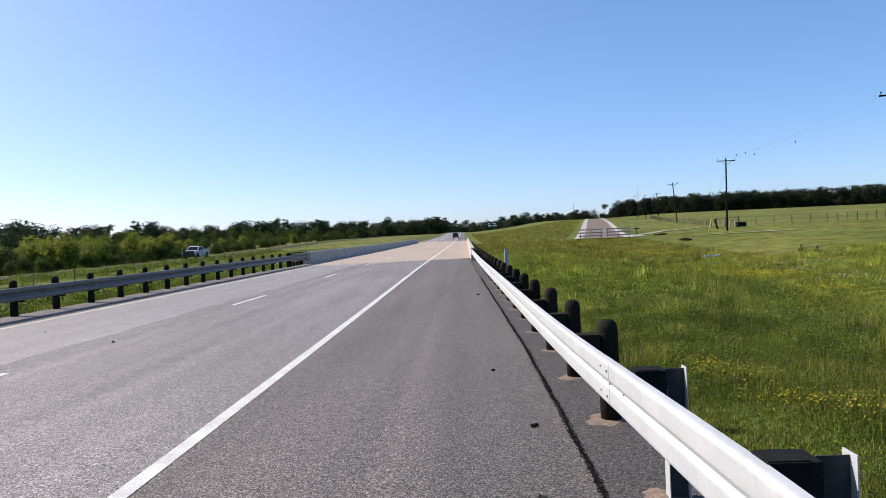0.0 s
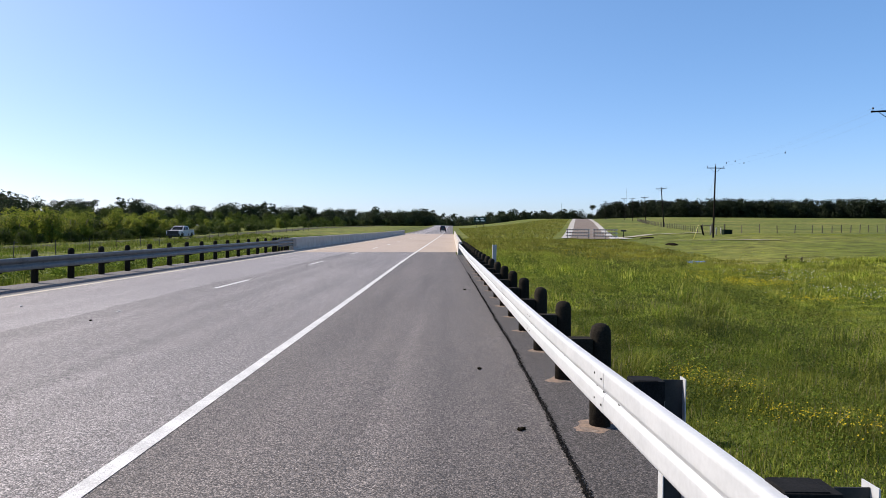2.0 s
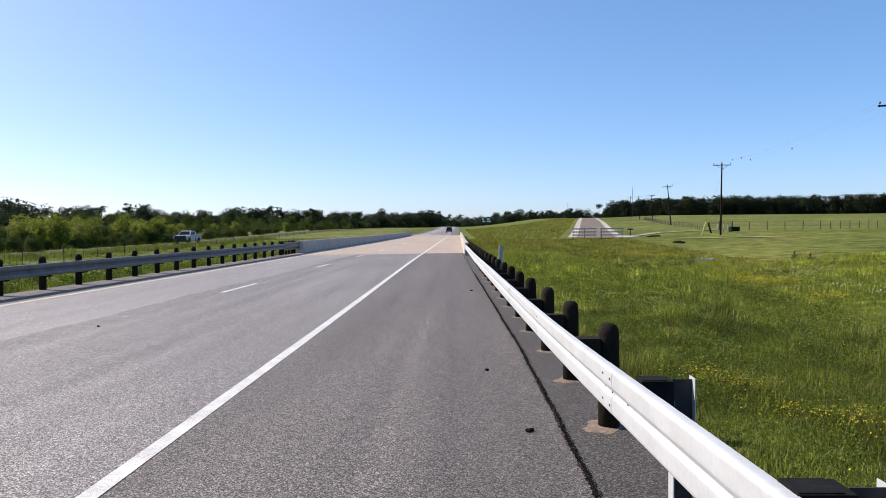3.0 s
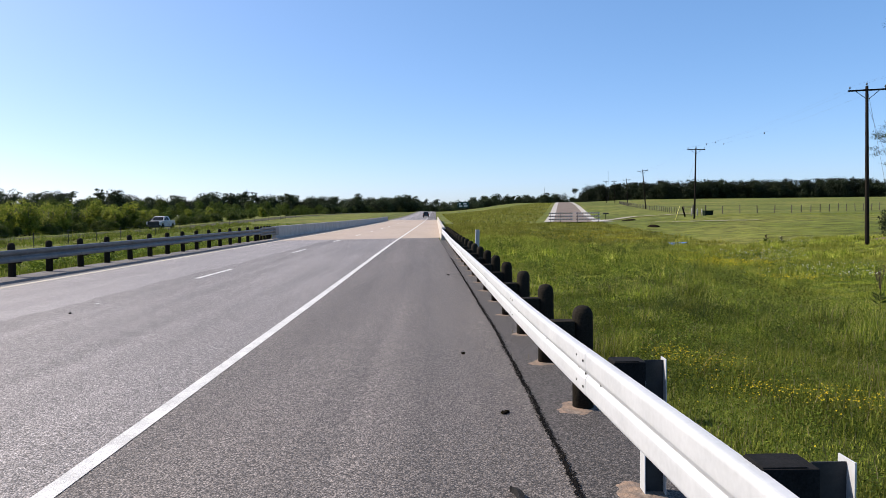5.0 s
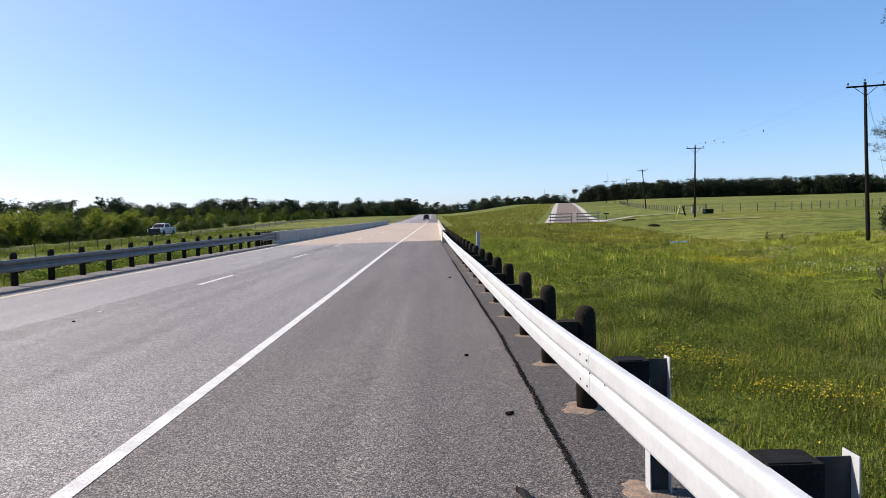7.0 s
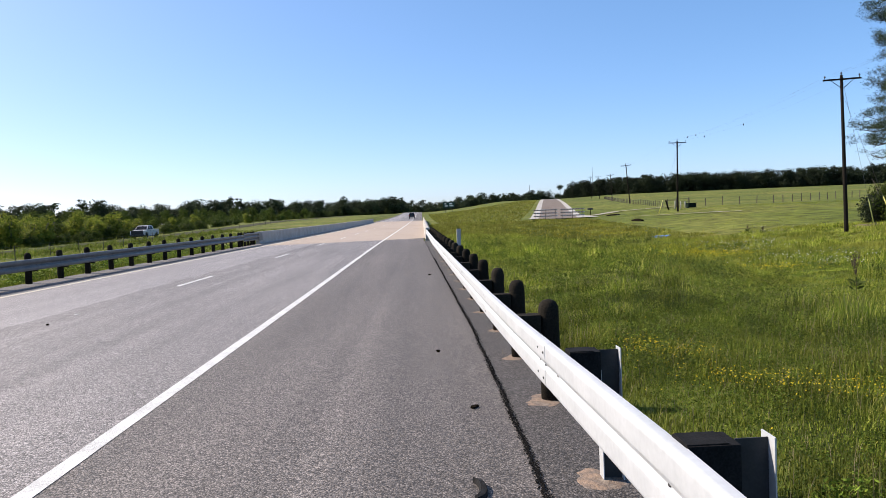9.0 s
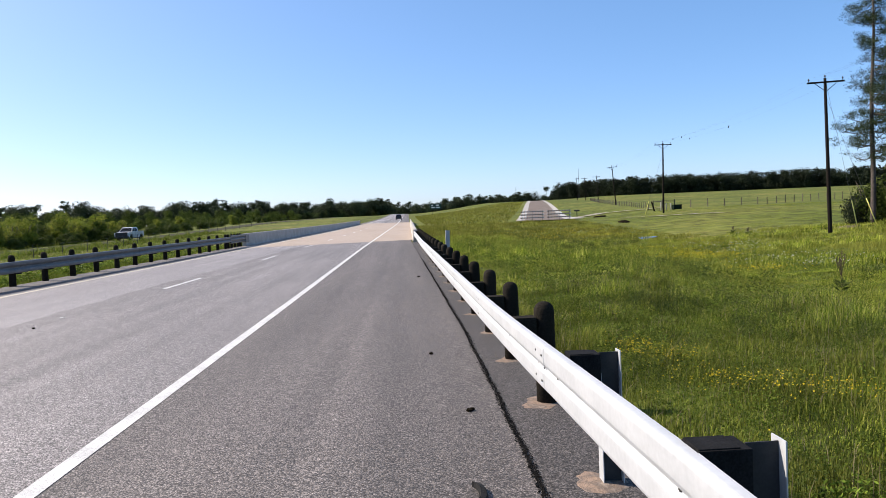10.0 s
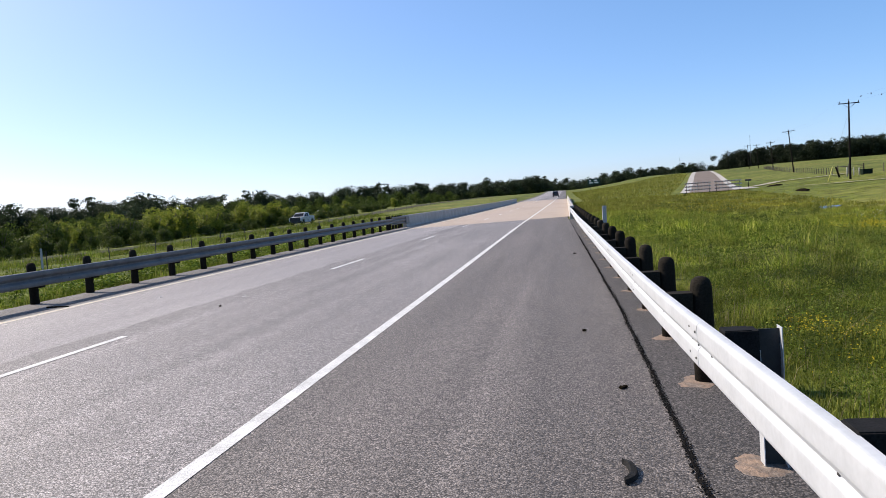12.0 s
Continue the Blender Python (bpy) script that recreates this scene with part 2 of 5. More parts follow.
# Steel with the post web's shade painted in; other thin steel reuses it.
STEEL_POST = material("shade_dark_steel", [(0.035, 0.036, 0.036), (0.065, 0.065, 0.065)], 8, 0.7, 0.0, fine=0.1, spec=0.2)
BLOCK_BLACK = material("black_block", [(0.010, 0.010, 0.010), (0.022, 0.022, 0.022)], 9, 0.85, bump=0.15, bump_scale=30, spec=0.08)
CLAY = material("clay_grout", [(0.14, 0.11, 0.09), (0.30, 0.21, 0.15), (0.17, 0.13, 0.105), (0.34, 0.27, 0.21)], 9, 0.95, bump=0.9, bump_scale=45, fine=0.25)
SOIL = material("dark_soil", [(0.009, 0.008, 0.006), (0.022, 0.018, 0.013)], 3, 0.95, bump=0.9, bump_scale=10, spec=0.0)
TRACK = material("grassy_gravel", [(0.27, 0.25, 0.17), (0.46, 0.43, 0.35)], 0.8, 0.95, fine=0.35, spec=0.05)
MULCH = material("needle_litter", [(0.10, 0.06, 0.04), (0.18, 0.115, 0.08)], 3, 0.95, bump=0.9, bump_scale=12)
RUBBER = material("tyre_rubber", [(0.010, 0.010, 0.010), (0.018, 0.0175, 0.017)], 20, 0.85, bump=0.5, bump_scale=60, spec=0.2)
PUDDLE = plain("puddle_water", (0.05, 0.05, 0.045), 0.06)
WHITE_PAINT = material("white_car_paint", [(0.52, 0.52, 0.53), (0.58, 0.58, 0.59)], 2, 0.3, fine=0.03)
BLACK_PAINT = material("black_car_paint", [(0.010, 0.010, 0.011), (0.016, 0.016, 0.017)], 2, 0.25, fine=0.03)
DARK_GLASS = plain("tinted_glass", (0.012, 0.014, 0.016), 0.05)
TRIM = plain("black_trim", (0.015, 0.015, 0.016), 0.55)
CHROME = plain("bright_trim", (0.6, 0.6, 0.6), 0.2, 1.0)
LAMP_GLASS = plain("lamp_glass", (0.55, 0.56, 0.58), 0.15)
RED_LAMP = plain("red_lamp", (0.25, 0.01, 0.01), 0.25)
SIGN_GREEN = material("sign_green", [(0.0, 0.035, 0.022), (0.0, 0.045, 0.028)], 2, 0.6, fine=0.05)
SIGN_WHITE = plain("sign_white", (0.75, 0.75, 0.75), 0.6)
BOARD_WHITE = material("board_white", [(0.50, 0.49, 0.47), (0.62, 0.61, 0.59)], 2, 0.6, fine=0.1)
BOARD_RED = material("board_red", [(0.34, 0.12, 0.09), (0.42, 0.16, 0.12)], 2, 0.6, fine=0.1)
RUST = material("dark_steel", [(0.05, 0.04, 0.035), (0.09, 0.07, 0.06)], 6, 0.7, 0.3)
FENCE_WOOD = material("grey_fence_timber", [(0.07, 0.058, 0.045), (0.13, 0.11, 0.09)], 5, 0.9, per_object=0.3)
GUARD_YELLOW = plain("yellow_plastic", (0.70, 0.62, 0.16), 0.5)
BIN_GREEN = material("dark_green_plastic", [(0.006, 0.014, 0.009), (0.010, 0.020, 0.013)], 3, 0.9, spec=0.1)
WIRE = plain("wire", (0.10, 0.10, 0.10), 0.5, 0.6)
DELINEATOR = plain("grey_plastic", (0.30, 0.31, 0.32), 0.55)


# ---- small tools ----
def mesh_of(name, verts, faces, mats, smooth=False):
    me = bpy.data.meshes.new(name)
    me.from_pydata(verts, [], faces)
    for m in (mats if isinstance(mats, (list, tuple)) else [mats]):
        me.materials.append(m)
    if smooth:
        me.polygons.foreach_set("use_smooth", [True] * len(me.polygons))
    me.update()
    return me


def part(name, bm, mat, parent=None, label="", smooth=False):
    me = bpy.data.meshes.new(name)
    bm.to_mesh(me)
    bm.free()
    me.materials.append(mat)
    if smooth:
        me.polygons.foreach_set("use_smooth", [True] * len(me.polygons))
    ob = new(name, me)
    ob.parent = parent
    if label:
        ob["label"] = label
    return ob


def box(x0, x1, y0, y1, z0, z1, bevel=0.0, bm=None):
    bm = bm or bmesh.new()
    made = bmesh.ops.create_cube(bm, size=1.0)["verts"]
    for v in made:
        v.co = Vector(((x0 + x1) / 2 + v.co.x * (x1 - x0), (y0 + y1) / 2 + v.co.y * (y1 - y0), (z0 + z1) / 2 + v.co.z * (z1 - z0)))
    if bevel:
        edges = list({e for v in made for e in v.link_edges})
        bmesh.ops.bevel(bm, geom=edges, offset=bevel, segments=2, affect="EDGES", profile=0.6)
    return bm


def lathe(rings, seg=16, bm=None, at=(0, 0)):
    """A turned solid from (radius, z) rings."""
    bm = bm or bmesh.new()
    loops = []
    for r, z in rings:
        loops.append([bm.verts.new((at[0] + r * math.cos(2 * math.pi * i / seg), at[1] + r * math.sin(2 * math.pi * i / seg), z)) for i in range(seg)])
    for a, b in zip(loops, loops[1:]):
        for i in range(seg):
            bm.faces.new((a[i], a[(i + 1) % seg], b[(i + 1) % seg], b[i]))
    bm.faces.new(loops[0][::-1]), bm.faces.new(loops[-1])
    return bm


def tube(points, radii, seg=8, bm=None):
    """A round limb along points with a radius at each."""
    bm = bm or bmesh.new()
    pts = [Vector(p) for p in points]
    loops = []
    for i, p in enumerate(pts):
        way = (pts[min(i + 1, len(pts) - 1)] - pts[max(i - 1, 0)]).normalized()
        side = way.cross(Vector((0.31, 0.95, 0.05))).normalized()
        up = side.cross(way)
        loops.append([bm.verts.new(p + float(radii[i]) * (math.cos(2 * math.pi * k / seg) * side + math.sin(2 * math.pi * k / seg) * up)) for k in range(seg)])
    for a, b in zip(loops, loops[1:]):
        for k in range(seg):
            bm.faces.new((a[k], a[(k + 1) % seg], b[(k + 1) % seg], b[k]))
    bm.faces.new(loops[0][::-1]), bm.faces.new(loops[-1])
    return bm


def step(a, b, v):
    t = np.clip((np.asarray(v, float) - a) / (b - a), 0, 1)
    return t * t * (3 - 2 * t)


# ---- the lie of the land ----
SLOPE = -0.017          # crossfall of the carriageway


def lift(y):
    """Rise of the road over the bridge and up to its crest."""
    y = np.asarray(y, float)
    d = np.clip(y - 50, 0, 380)
    return 0.0000235 * d * d - 0.02 * np.clip(y - 440, 0, 500)


def taper(y):
    """The shoulder narrows towards the bridge."""
    return -0.016 * np.clip(np.asarray(y, float) - 10, 0, 38)


def road_z(x, y):
    return SLOPE * np.asarray(x, float) + lift(y)


def land(x, y):
    """Height of the ground at any place."""
    x, y = np.asarray(x, float), np.asarray(y, float)
    far = np.interp(y, [-50, 40, 70, 95, 115, 150, 200, 270, 330, 400, 460, 700, 3000], [-0.7, -0.6, -0.4, 0.1, 0.2, 0.9, 2.0, 3.7, 5.2, 6.5, 6.6, 4, 0])
    right = far - 0.55 * step(3, 14, x) * step(34, 20, x) * step(110, 60, y) + 1.0 * step(26, 48, x) * step(40, 95, y) + 1.3 * step(70, 120, x) * step(150, 380, y)
    left = np.interp(y, [-50, 60, 110, 200, 400, 700, 3000], [-0.45, -0.45, -0.15, 1.5, 3.0, 3.0, 0]) - 0.5 * step(-44, -60, x)
    own = road_z(np.clip(x, -11.3, 1.7), y) - 0.06
    z = own + (right - own) * step(0.0, 1.0, (x - 1.7) / (11.3 + 0.17 * np.clip(y - 110, 0, 200))) + (left - own) * step(-11.2, -16.5, x)
    bumps = 0.15 * np.sin(x * 0.55 + 1.3 * np.sin(y * 0.21)) * np.sin(y * 0.37 + 0.8 * np.sin(x * 0.3)) + 0.05 * np.sin(x * 1.7 + y * 0.9) * np.sin(y * 1.3 - x * 0.6)
    bumps = bumps * (0.3 + 0.7 * step(75, 50, y))
    return z + bumps * np.maximum(step(3, 9, x), step(-13, -18, x))


def land_at(x, y):
    return float(land(x, y))


def axis(lo, hi, fine_lo, fine_hi, d, grow=1.12):
    a = list(np.arange(fine_lo, fine_hi, d))
    s, v = d, a[-1]
    while v < hi:
        s *= grow
        v += s
        a.append(min(v, hi))
    s, v, b = d, a[0], []
    while v > lo:
        s *= grow
        v -= s
        b.append(max(v, lo))
    return np.array(b[::-1] + a)


gx, gy = axis(-3000, 3000, -30, 45, 0.5), axis(-400, 3500, -4, 130, 0.7)
GX, GY = np.meshgrid(gx, gy)
GZ = land(GX, GY)
nx = len(gx)
verts = np.column_stack([GX.ravel(), GY.ravel(), GZ.ravel()])
idx = np.arange(len(verts)).reshape(len(gy), nx)
faces = np.column_stack([idx[:-1, :-1].ravel(), idx[:-1, 1:].ravel(), idx[1:, 1:].ravel(), idx[1:, :-1].ravel()])
ground = new("ground", mesh_of("ground", verts.tolist(), faces.tolist(), GROUND, True))
tagged(ground, "uneven green meadow and verge with yellowish patches", "ground", kind="structure")


def ribbon(name, left, right, y0, y1, up, mat, d=2.0, under=0.0, skew=0.0):
    """A strip of pavement between two lines x(y), laid up metres above the road's plane."""
    ys = np.linspace(y0, y1, max(2, int((y1 - y0) / d) + 1))
    v, f = [], []
    for y in ys:
        for e in (left, right):
            x = float(e(y)) if callable(e) else e
            yy = y + skew * x
            v.append((x, yy, float(road_z(x, yy)) + up))
    n = len(ys)
    if under:
        v += [(x, y, z - under) for x, y, z in v]
    for i in range(n - 1):
        a, b, c, e = 2 * i, 2 * i + 1, 2 * i + 3, 2 * i + 2
        f.append((a, b, c, e))
        if under:
            m = 2 * n
            f += [(a, e, e + m, a + m), (c, b, b + m, c + m)]
    if under:
        m, k = 2 * n, 2 * (n - 1)
        f += [(1, 0, m, 1 + m), (k, k + 1, k + 1 + m, k + m)]
    return new(name, mesh_of(name, v, f, mat))


EDGE = lambda y: 0.86 + taper(y)
LINE = lambda y: -2.29 - 0.19 * float(step(3, 46, y) - step(70, 170, y))
DECK_END = 172.0
road = tagged(ribbon("road", -6.80, LINE, -60, 470, 0.0, ASPHALT, under=0.1), "coarse grey chip-seal asphalt lane", "road", kind="structure")
shoulder = tagged(ribbon("shoulder", LINE, EDGE, -60, 470, 0.0, SHOULDER, under=0.1), "coarse brownish chip-seal asphalt shoulder", "road shoulder", kind="structure")
far_lane = tagged(ribbon("far_lane", -9.66, lambda y: -6.62 + 0.04 * math.sin(2.1 * y) + 0.03 * math.sin(5.3 * y) + 0.03 * math.sin(0.6 * y), -60, 470, 0.0015, SMOOTH_ASPHALT, d=0.4), "worn smooth pale asphalt lane", "road lane", kind="structure")
far_shoulder = tagged(ribbon("far_shoulder", -11.05, -9.664, -60, 470, 0.001, FAR_STRIP, under=0.1), "dull grey asphalt edge under the far guardrail", "road shoulder", kind="structure")
part_of_deck = tagged(ribbon("bridge_deck", -10.60, 1.2, 51.0, DECK_END, 0.003, DECK, skew=0.75), "tan concrete bridge deck", "bridge deck", kind="structure")
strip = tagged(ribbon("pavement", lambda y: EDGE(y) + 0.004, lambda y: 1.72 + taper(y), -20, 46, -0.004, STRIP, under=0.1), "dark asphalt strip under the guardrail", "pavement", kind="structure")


def line(name, x, w, y0, y1, mat, label, up=0.004):
    at = x if callable(x) else lambda y: x
    return tagged(ribbon(name, lambda y: at(y) - w / 2, lambda y: at(y) + w / 2, y0, y1, up, mat), label, "road marking", kind="structure")


line("edge_line", LINE, 0.135, -20, 460, WHITE_LINE, "white edge line painted on asphalt", 0.0045)
line("yellow_edge_line", -9.50, 0.11, -20, 460, YELLOW_LINE, "worn yellow edge line", 0.0045)
for k in range(-1, 34):
    tagged(line("lane_dash", -6.08, 0.115, 5.95 + 12.19 * k, 9.0 + 12.19 * k, WHITE_LINE, "short white lane dash", 0.0045), group="lane dashes")


def crack(name, y0, y1, line_x, width, seed):
    """A ragged tar-dark gap between two strips of pavement: each side frays by itself."""
    rnd = random.Random(seed)
    v, f, y, wob, sides = [], [], y0, 0.0, [0.0, 0.0]
    while y < y1:
        wob = 0.97 * wob + rnd.uniform(-0.005, 0.005)
        x = float(line_x(y)) + wob
        for k, e in enumerate((-1, 1)):
            sides[k] = 0.72 * sides[k] + 0.28 * rnd.uniform(-0.9, 1.4)
            out = width * max(0.06, 0.55 + sides[k]) + (rnd.uniform(0.004, 0.014) if rnd.random() < 0.22 else 0.0)
            v.append((x + e * out / 2, y + rnd.uniform(-0.003, 0.003), float(road_z(x, y)) + 0.004))
        y += 0.010 if y < 9 else 0.03 if y < 20 else 0.10
    for i in range(len(v) // 2 - 1):
        f.append((2 * i, 2 * i + 1, 2 * i + 3, 2 * i + 2))
    return tagged(new(name, mesh_of(name, v, f, TAR)), "ragged dark crack along the shoulder's edge", "crack", kind="structure")


crack("shoulder_crack", 1.0, 46, lambda y: EDGE(y) + 0.015 + 0.004 * math.sin(1.3 * y) + 0.004 * math.sin(4.1 * y), 0.014, 4)


def crumbs(name, n, seed):
    """Loose dark crumbs of asphalt strewn along the crack."""
    rnd = random.Random(seed)
    v, f = [], []
    for _ in range(n):
        y = 1.2 + 26 * rnd.random() ** 1.7
        x = float(EDGE(y)) + 0.015 + 0.004 * math.sin(1.3 * y) + 0.004 * math.sin(4.1 * y) + rnd.gauss(0, 0.015)
        s, a, k = rnd.uniform(0.003, 0.009), rnd.uniform(0, 6.3), len(v)
        z = float(road_z(x, y)) + 0.004
        v += [(x + s * q * math.cos(a + 1.257 * i), y + 1.3 * s * q * math.sin(a + 1.257 * i), z) for i, q in enumerate((1, 0.7, 1.1, 0.8, 0.9))]
        v.append((x, y, z + s * 0.7))
        f += [(k + i, k + (i + 1) % 5, k + 5) for i in range(5)]
    return tagged(new(name, mesh_of(name, v, f, TAR)), "dark asphalt crumbs along the shoulder's crack", "crumbs", kind="stuff")


crumbs("asphalt_crumbs", 9000, 12)


# ---- guardrails ----
W_BEAM = [(0.072, 0.156), (0.034, 0.154), (0.012, 0.147), (0.002, 0.132), (0.0, 0.112), (0.0, 0.062), (0.001, 0.040), (0.004, 0.029), (0.017, 0.009), (0.020, 0.003)]
W_BEAM = [(d * 0.75, h * 0.955) for d, h in W_BEAM] + [(d, -h) for d, h in W_BEAM[::-1]]


def smoothed(points, n):
    """More points on a smooth curve through the given ones."""
    out = []
    for i in range(len(points) - 1):
        p = [np.array(points[min(max(k, 0), len(points) - 1)]) for k in (i - 1, i, i + 1, i + 2)]
        for k in range(n):
            t = k / n
            q = 0.5 * (2 * p[1] + (p[2] - p[0]) * t + (2 * p[0] - 5 * p[1] + 4 * p[2] - p[3]) * t * t + (3 * p[1] - p[0] - 3 * p[2] + p[3]) * t ** 3)
            out.append((float(q[0]), float(q[1])))
    return out + [points[-1]]


W_BEAM = smoothed(W_BEAM, 2)
DEEP_BEAM = [(0.056, 0.160), (0.024, 0.157), (0.006, 0.147), (0.0, 0.128), (0.0, 0.092), (0.003, 0.066), (0.016, 0.045), (0.046, 0.018), (0.052, 0.006)]
DEEP_BEAM = smoothed(DEEP_BEAM + [(d, -h) for d, h in DEEP_BEAM[::-1]], 2)
THRIE = [(d, h + 0.1) for d, h in DEEP_BEAM] + [(0.070, -0.122), (0.010, -0.148), (0.0, -0.166), (0.0, -0.18), (0.006, -0.198), (0.030, -0.212), (0.08, -0.235)]


def beam(profile, ys, place, thick=0.003):
    """A pressed steel beam: profile (depth, height) carried along place(y) = x of its front, z of its middle, side it faces."""
    bm = bmesh.new()
    loops = []
    for y in ys:
        x, z, s = place(y)
        loops.append([bm.verts.new((x + s * d, y, z + h)) for d, h in profile] + [bm.verts.new((x + s * (d + thick), y, z + h)) for d, h in profile[::-1]])
    n = len(loops[0])
    for a, b in zip(loops, loops[1:]):
        for k in range(n):
            bm.faces.new((a[k], a[(k + 1) % n], b[(k + 1) % n], b[k]))
    bm.faces.new(loops[0]), bm.faces.new(loops[-1][::-1])
    bmesh.ops.recalc_face_normals(bm, faces=bm.faces)
    return bm


def bolt(bm, x, y, z, s):
    """A domed bolt head in the beam's valley."""
    lo = [(0.0085, 0.0), (0.008, 0.003), (0.005, 0.005), (0.001, 0.006)]
    loops = [[bm.verts.new((x - s * h, y + r * 1.5 * math.cos(k * math.pi / 4), z + r * math.sin(k * math.pi / 4))) for k in range(8)] for r, h in lo]
    for a, b in zip(loops, loops[1:]):
        for k in range(8):
            bm.faces.new((a[k], a[(k + 1) % 8], b[(k + 1) % 8], b[k]))
    bm.faces.new(loops[-1])


def round_post():
    rings = [(0.090, -0.35), (0.091, 0.4), (0.089, 0.80), (0.086, 0.835), (0.072, 0.872), (0.045, 0.893), (0.012, 0.90)]
    return lathe(rings, 20)


def steel_post(rail, x, y, base, top):
    """A rolled steel post: two lit-toned flanges, facing road and verge, and a web painted shade-dark between them."""
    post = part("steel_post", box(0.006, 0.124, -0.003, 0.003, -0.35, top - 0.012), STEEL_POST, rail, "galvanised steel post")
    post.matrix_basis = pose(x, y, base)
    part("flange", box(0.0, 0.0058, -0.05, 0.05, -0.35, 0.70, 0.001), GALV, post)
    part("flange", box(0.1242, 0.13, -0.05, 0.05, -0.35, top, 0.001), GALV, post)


def notched_block():
    bm = box(0, 0.188, -0.075, 0.075, -0.2, 0.155, 0.005)
    return box(0.004, 0.15, -0.068, 0.068, 0.150, 0.160, 0.003, bm)




def rail_taper(y):
    """The guardrail leans in towards the road a little earlier than the shoulder's edge."""
    return taper(y) - 0.105 * np.clip((np.asarray(y, float) - 2.3) / 7.7, 0, 1) * step(48, 26, y)


def rail_rise(y):
    """Height of the beam's middle over the road: it comes down from the steel posts to the older timber ones."""
    return np.interp(y, [1.0, 2.2, 3.1, 4.2, 5.2, 6.0, 7.0, 8.0, 10.0, 30.0, 48.0], [0.718, 0.698, 0.675, 0.645, 0.620, 0.602, 0.585, 0.574, 0.557, 0.560, 0.565])


RIGHT = lambda y: (1.012 + float(rail_taper(y)), float(rail_rise(y)) + float(road_z(1.0, y)), 1)
LEFT = lambda y: (-10.62, 0.727 + float(road_z(-11, y)) - 0.187, -1)
BOLT = material("dull_bolt", [(0.02, 0.02, 0.02), (0.06, 0.055, 0.05)], 30, 0.7, 0.2)


def guardrail(name, place, y_post, y_end, first_beam, group, steel_until=-99.0, metal=GALV, gap=1.905):
    """Beams in lapped lengths on posts with blocks; each post is a part."""
    rail = new(name)
    s = place(0.0)[2]
    lengths, y = [], first_beam
    while y < y_end:
        lengths.append((y, min(y + 3.81, y_end)))
        y += 3.81
    for i, (a, b) in enumerate(lengths):
        lap = 0.15 if i else 0.0
        shift = 0.0022 * (i % 2)
        ob = part("rail_beam", beam(W_BEAM if metal is GALV else DEEP_BEAM, np.linspace(a - lap, b + 0.16, 9), lambda y: (place(y)[0] - s * shift, place(y)[1], s)), metal, rail, smooth=False)
        for dy in (-0.105, 0.105):
            for h in (-0.085, 0.0, 0.085):
                xx, zz, _ = place(a)
                bm = bmesh.new()
                bolt(bm, xx - s * shift + s * (0.018 if h == 0 else -0.001), a + dy, zz + h, s)
                part("splice_bolt", bm, BOLT, rail)
    y = y_post
    ref = ref_block = None
    while y < y_end - 0.1:
        x, z, _ = place(y)
        base = float(road_z(x, y)) - 0.02
        if y >= steel_until:
            if ref is None:
                ref = round_post()
                me = bpy.data.meshes.new("post")
                ref.to_mesh(me), me.materials.append(WOOD_POST)
                me.polygons.foreach_set("use_smooth", [True] * len(me.polygons))
                ref = me
                bm = box(0, 0.19, -0.075, 0.075, -0.2, 0.155, 0.006)
                ref_block = bpy.data.meshes.new("block")
                bm.to_mesh(ref_block), ref_block.materials.append(WOOD_POST)
            p = new("post", ref)
            p.parent = rail
            p.matrix_basis = pose(x + s * (0.33 if s > 0 else 0.285), y, base, random.uniform(-0.8, 0.8), random.uniform(-0.8, 0.8), random.uniform(0, 360))
            b = new("block", ref_block)
            b.parent = rail
            b.matrix_basis = pose(x + s * 0.056, y, z, 0, 0, 0 if s > 0 else 180)
        else:
            x = 1.012
            steel_post(rail, x + s * 0.243, y, base, z - base + 0.164)
            p = part("block", notched_block(), BLOCK_BLACK, rail, "black notched block")
            p.matrix_basis = pose(x + s * 0.053, y, z, 0, 0, 0 if s > 0 else 180)
        bm = bmesh.new()
        bolt(bm, place(y)[0] + s * (0.018 if metal is GALV else 0.046), y, z, s)
        part("rail_bolt", bm, BOLT, rail)
        y += gap
    return tagged(rail, group, "guardrail")


right_rail = guardrail("guardrail", RIGHT, 0.42, 46.3, -3.9 + 1.0 - 3.81, "bright galvanised steel guardrail on tarred timber posts along the shoulder", steel_until=5.0)
left_rail = guardrail("guardrail", LEFT, 18.42 - 1.775 * 9, 43.6, -1.5, "grey galvanised steel guardrail on dark timber posts beyond the lanes", metal=GALV_SHADED, gap=1.775)


# ---- bridge parapets ----
def parapet(name, x, y0, y1, side, label):
    prof = [(0.0, -0.1), (0.0, 0.08), (0.03, 0.12), (0.055, 0.80), (0.07, 0.82), (0.27, 0.82), (0.29, 0.80), (0.29, -0.1)]
    bm = bmesh.new()
    loops = []
    for y in np.arange(y0, y1 + 0.1, 4.0):
        z = float(road_z(x, y))
        loops.append([bm.verts.new((x + side * d, y, z + h)) for d, h in prof])
    n = len(prof)
    for a, b in zip(loops, loops[1:]):
        for k in range(n):
            bm.faces.new((a[k], a[(k + 1) % n], b[(k + 1) % n], b[k]))
    bm.faces.new(loops[0]), bm.faces.new(loops[-1])
    bmesh.ops.recalc_face_normals(bm, faces=bm.faces)
    return tagged(part(name, bm, CONCRETE), label, "bridge parapet")


parapet("bridge_parapet", -10.60, 47.5, 163, -1, "shaded grey concrete bridge parapet")
parapet("bridge_parapet", 0.36, 46.5, 165, 1, "sunlit pale concrete bridge parapet beside the shoulder")


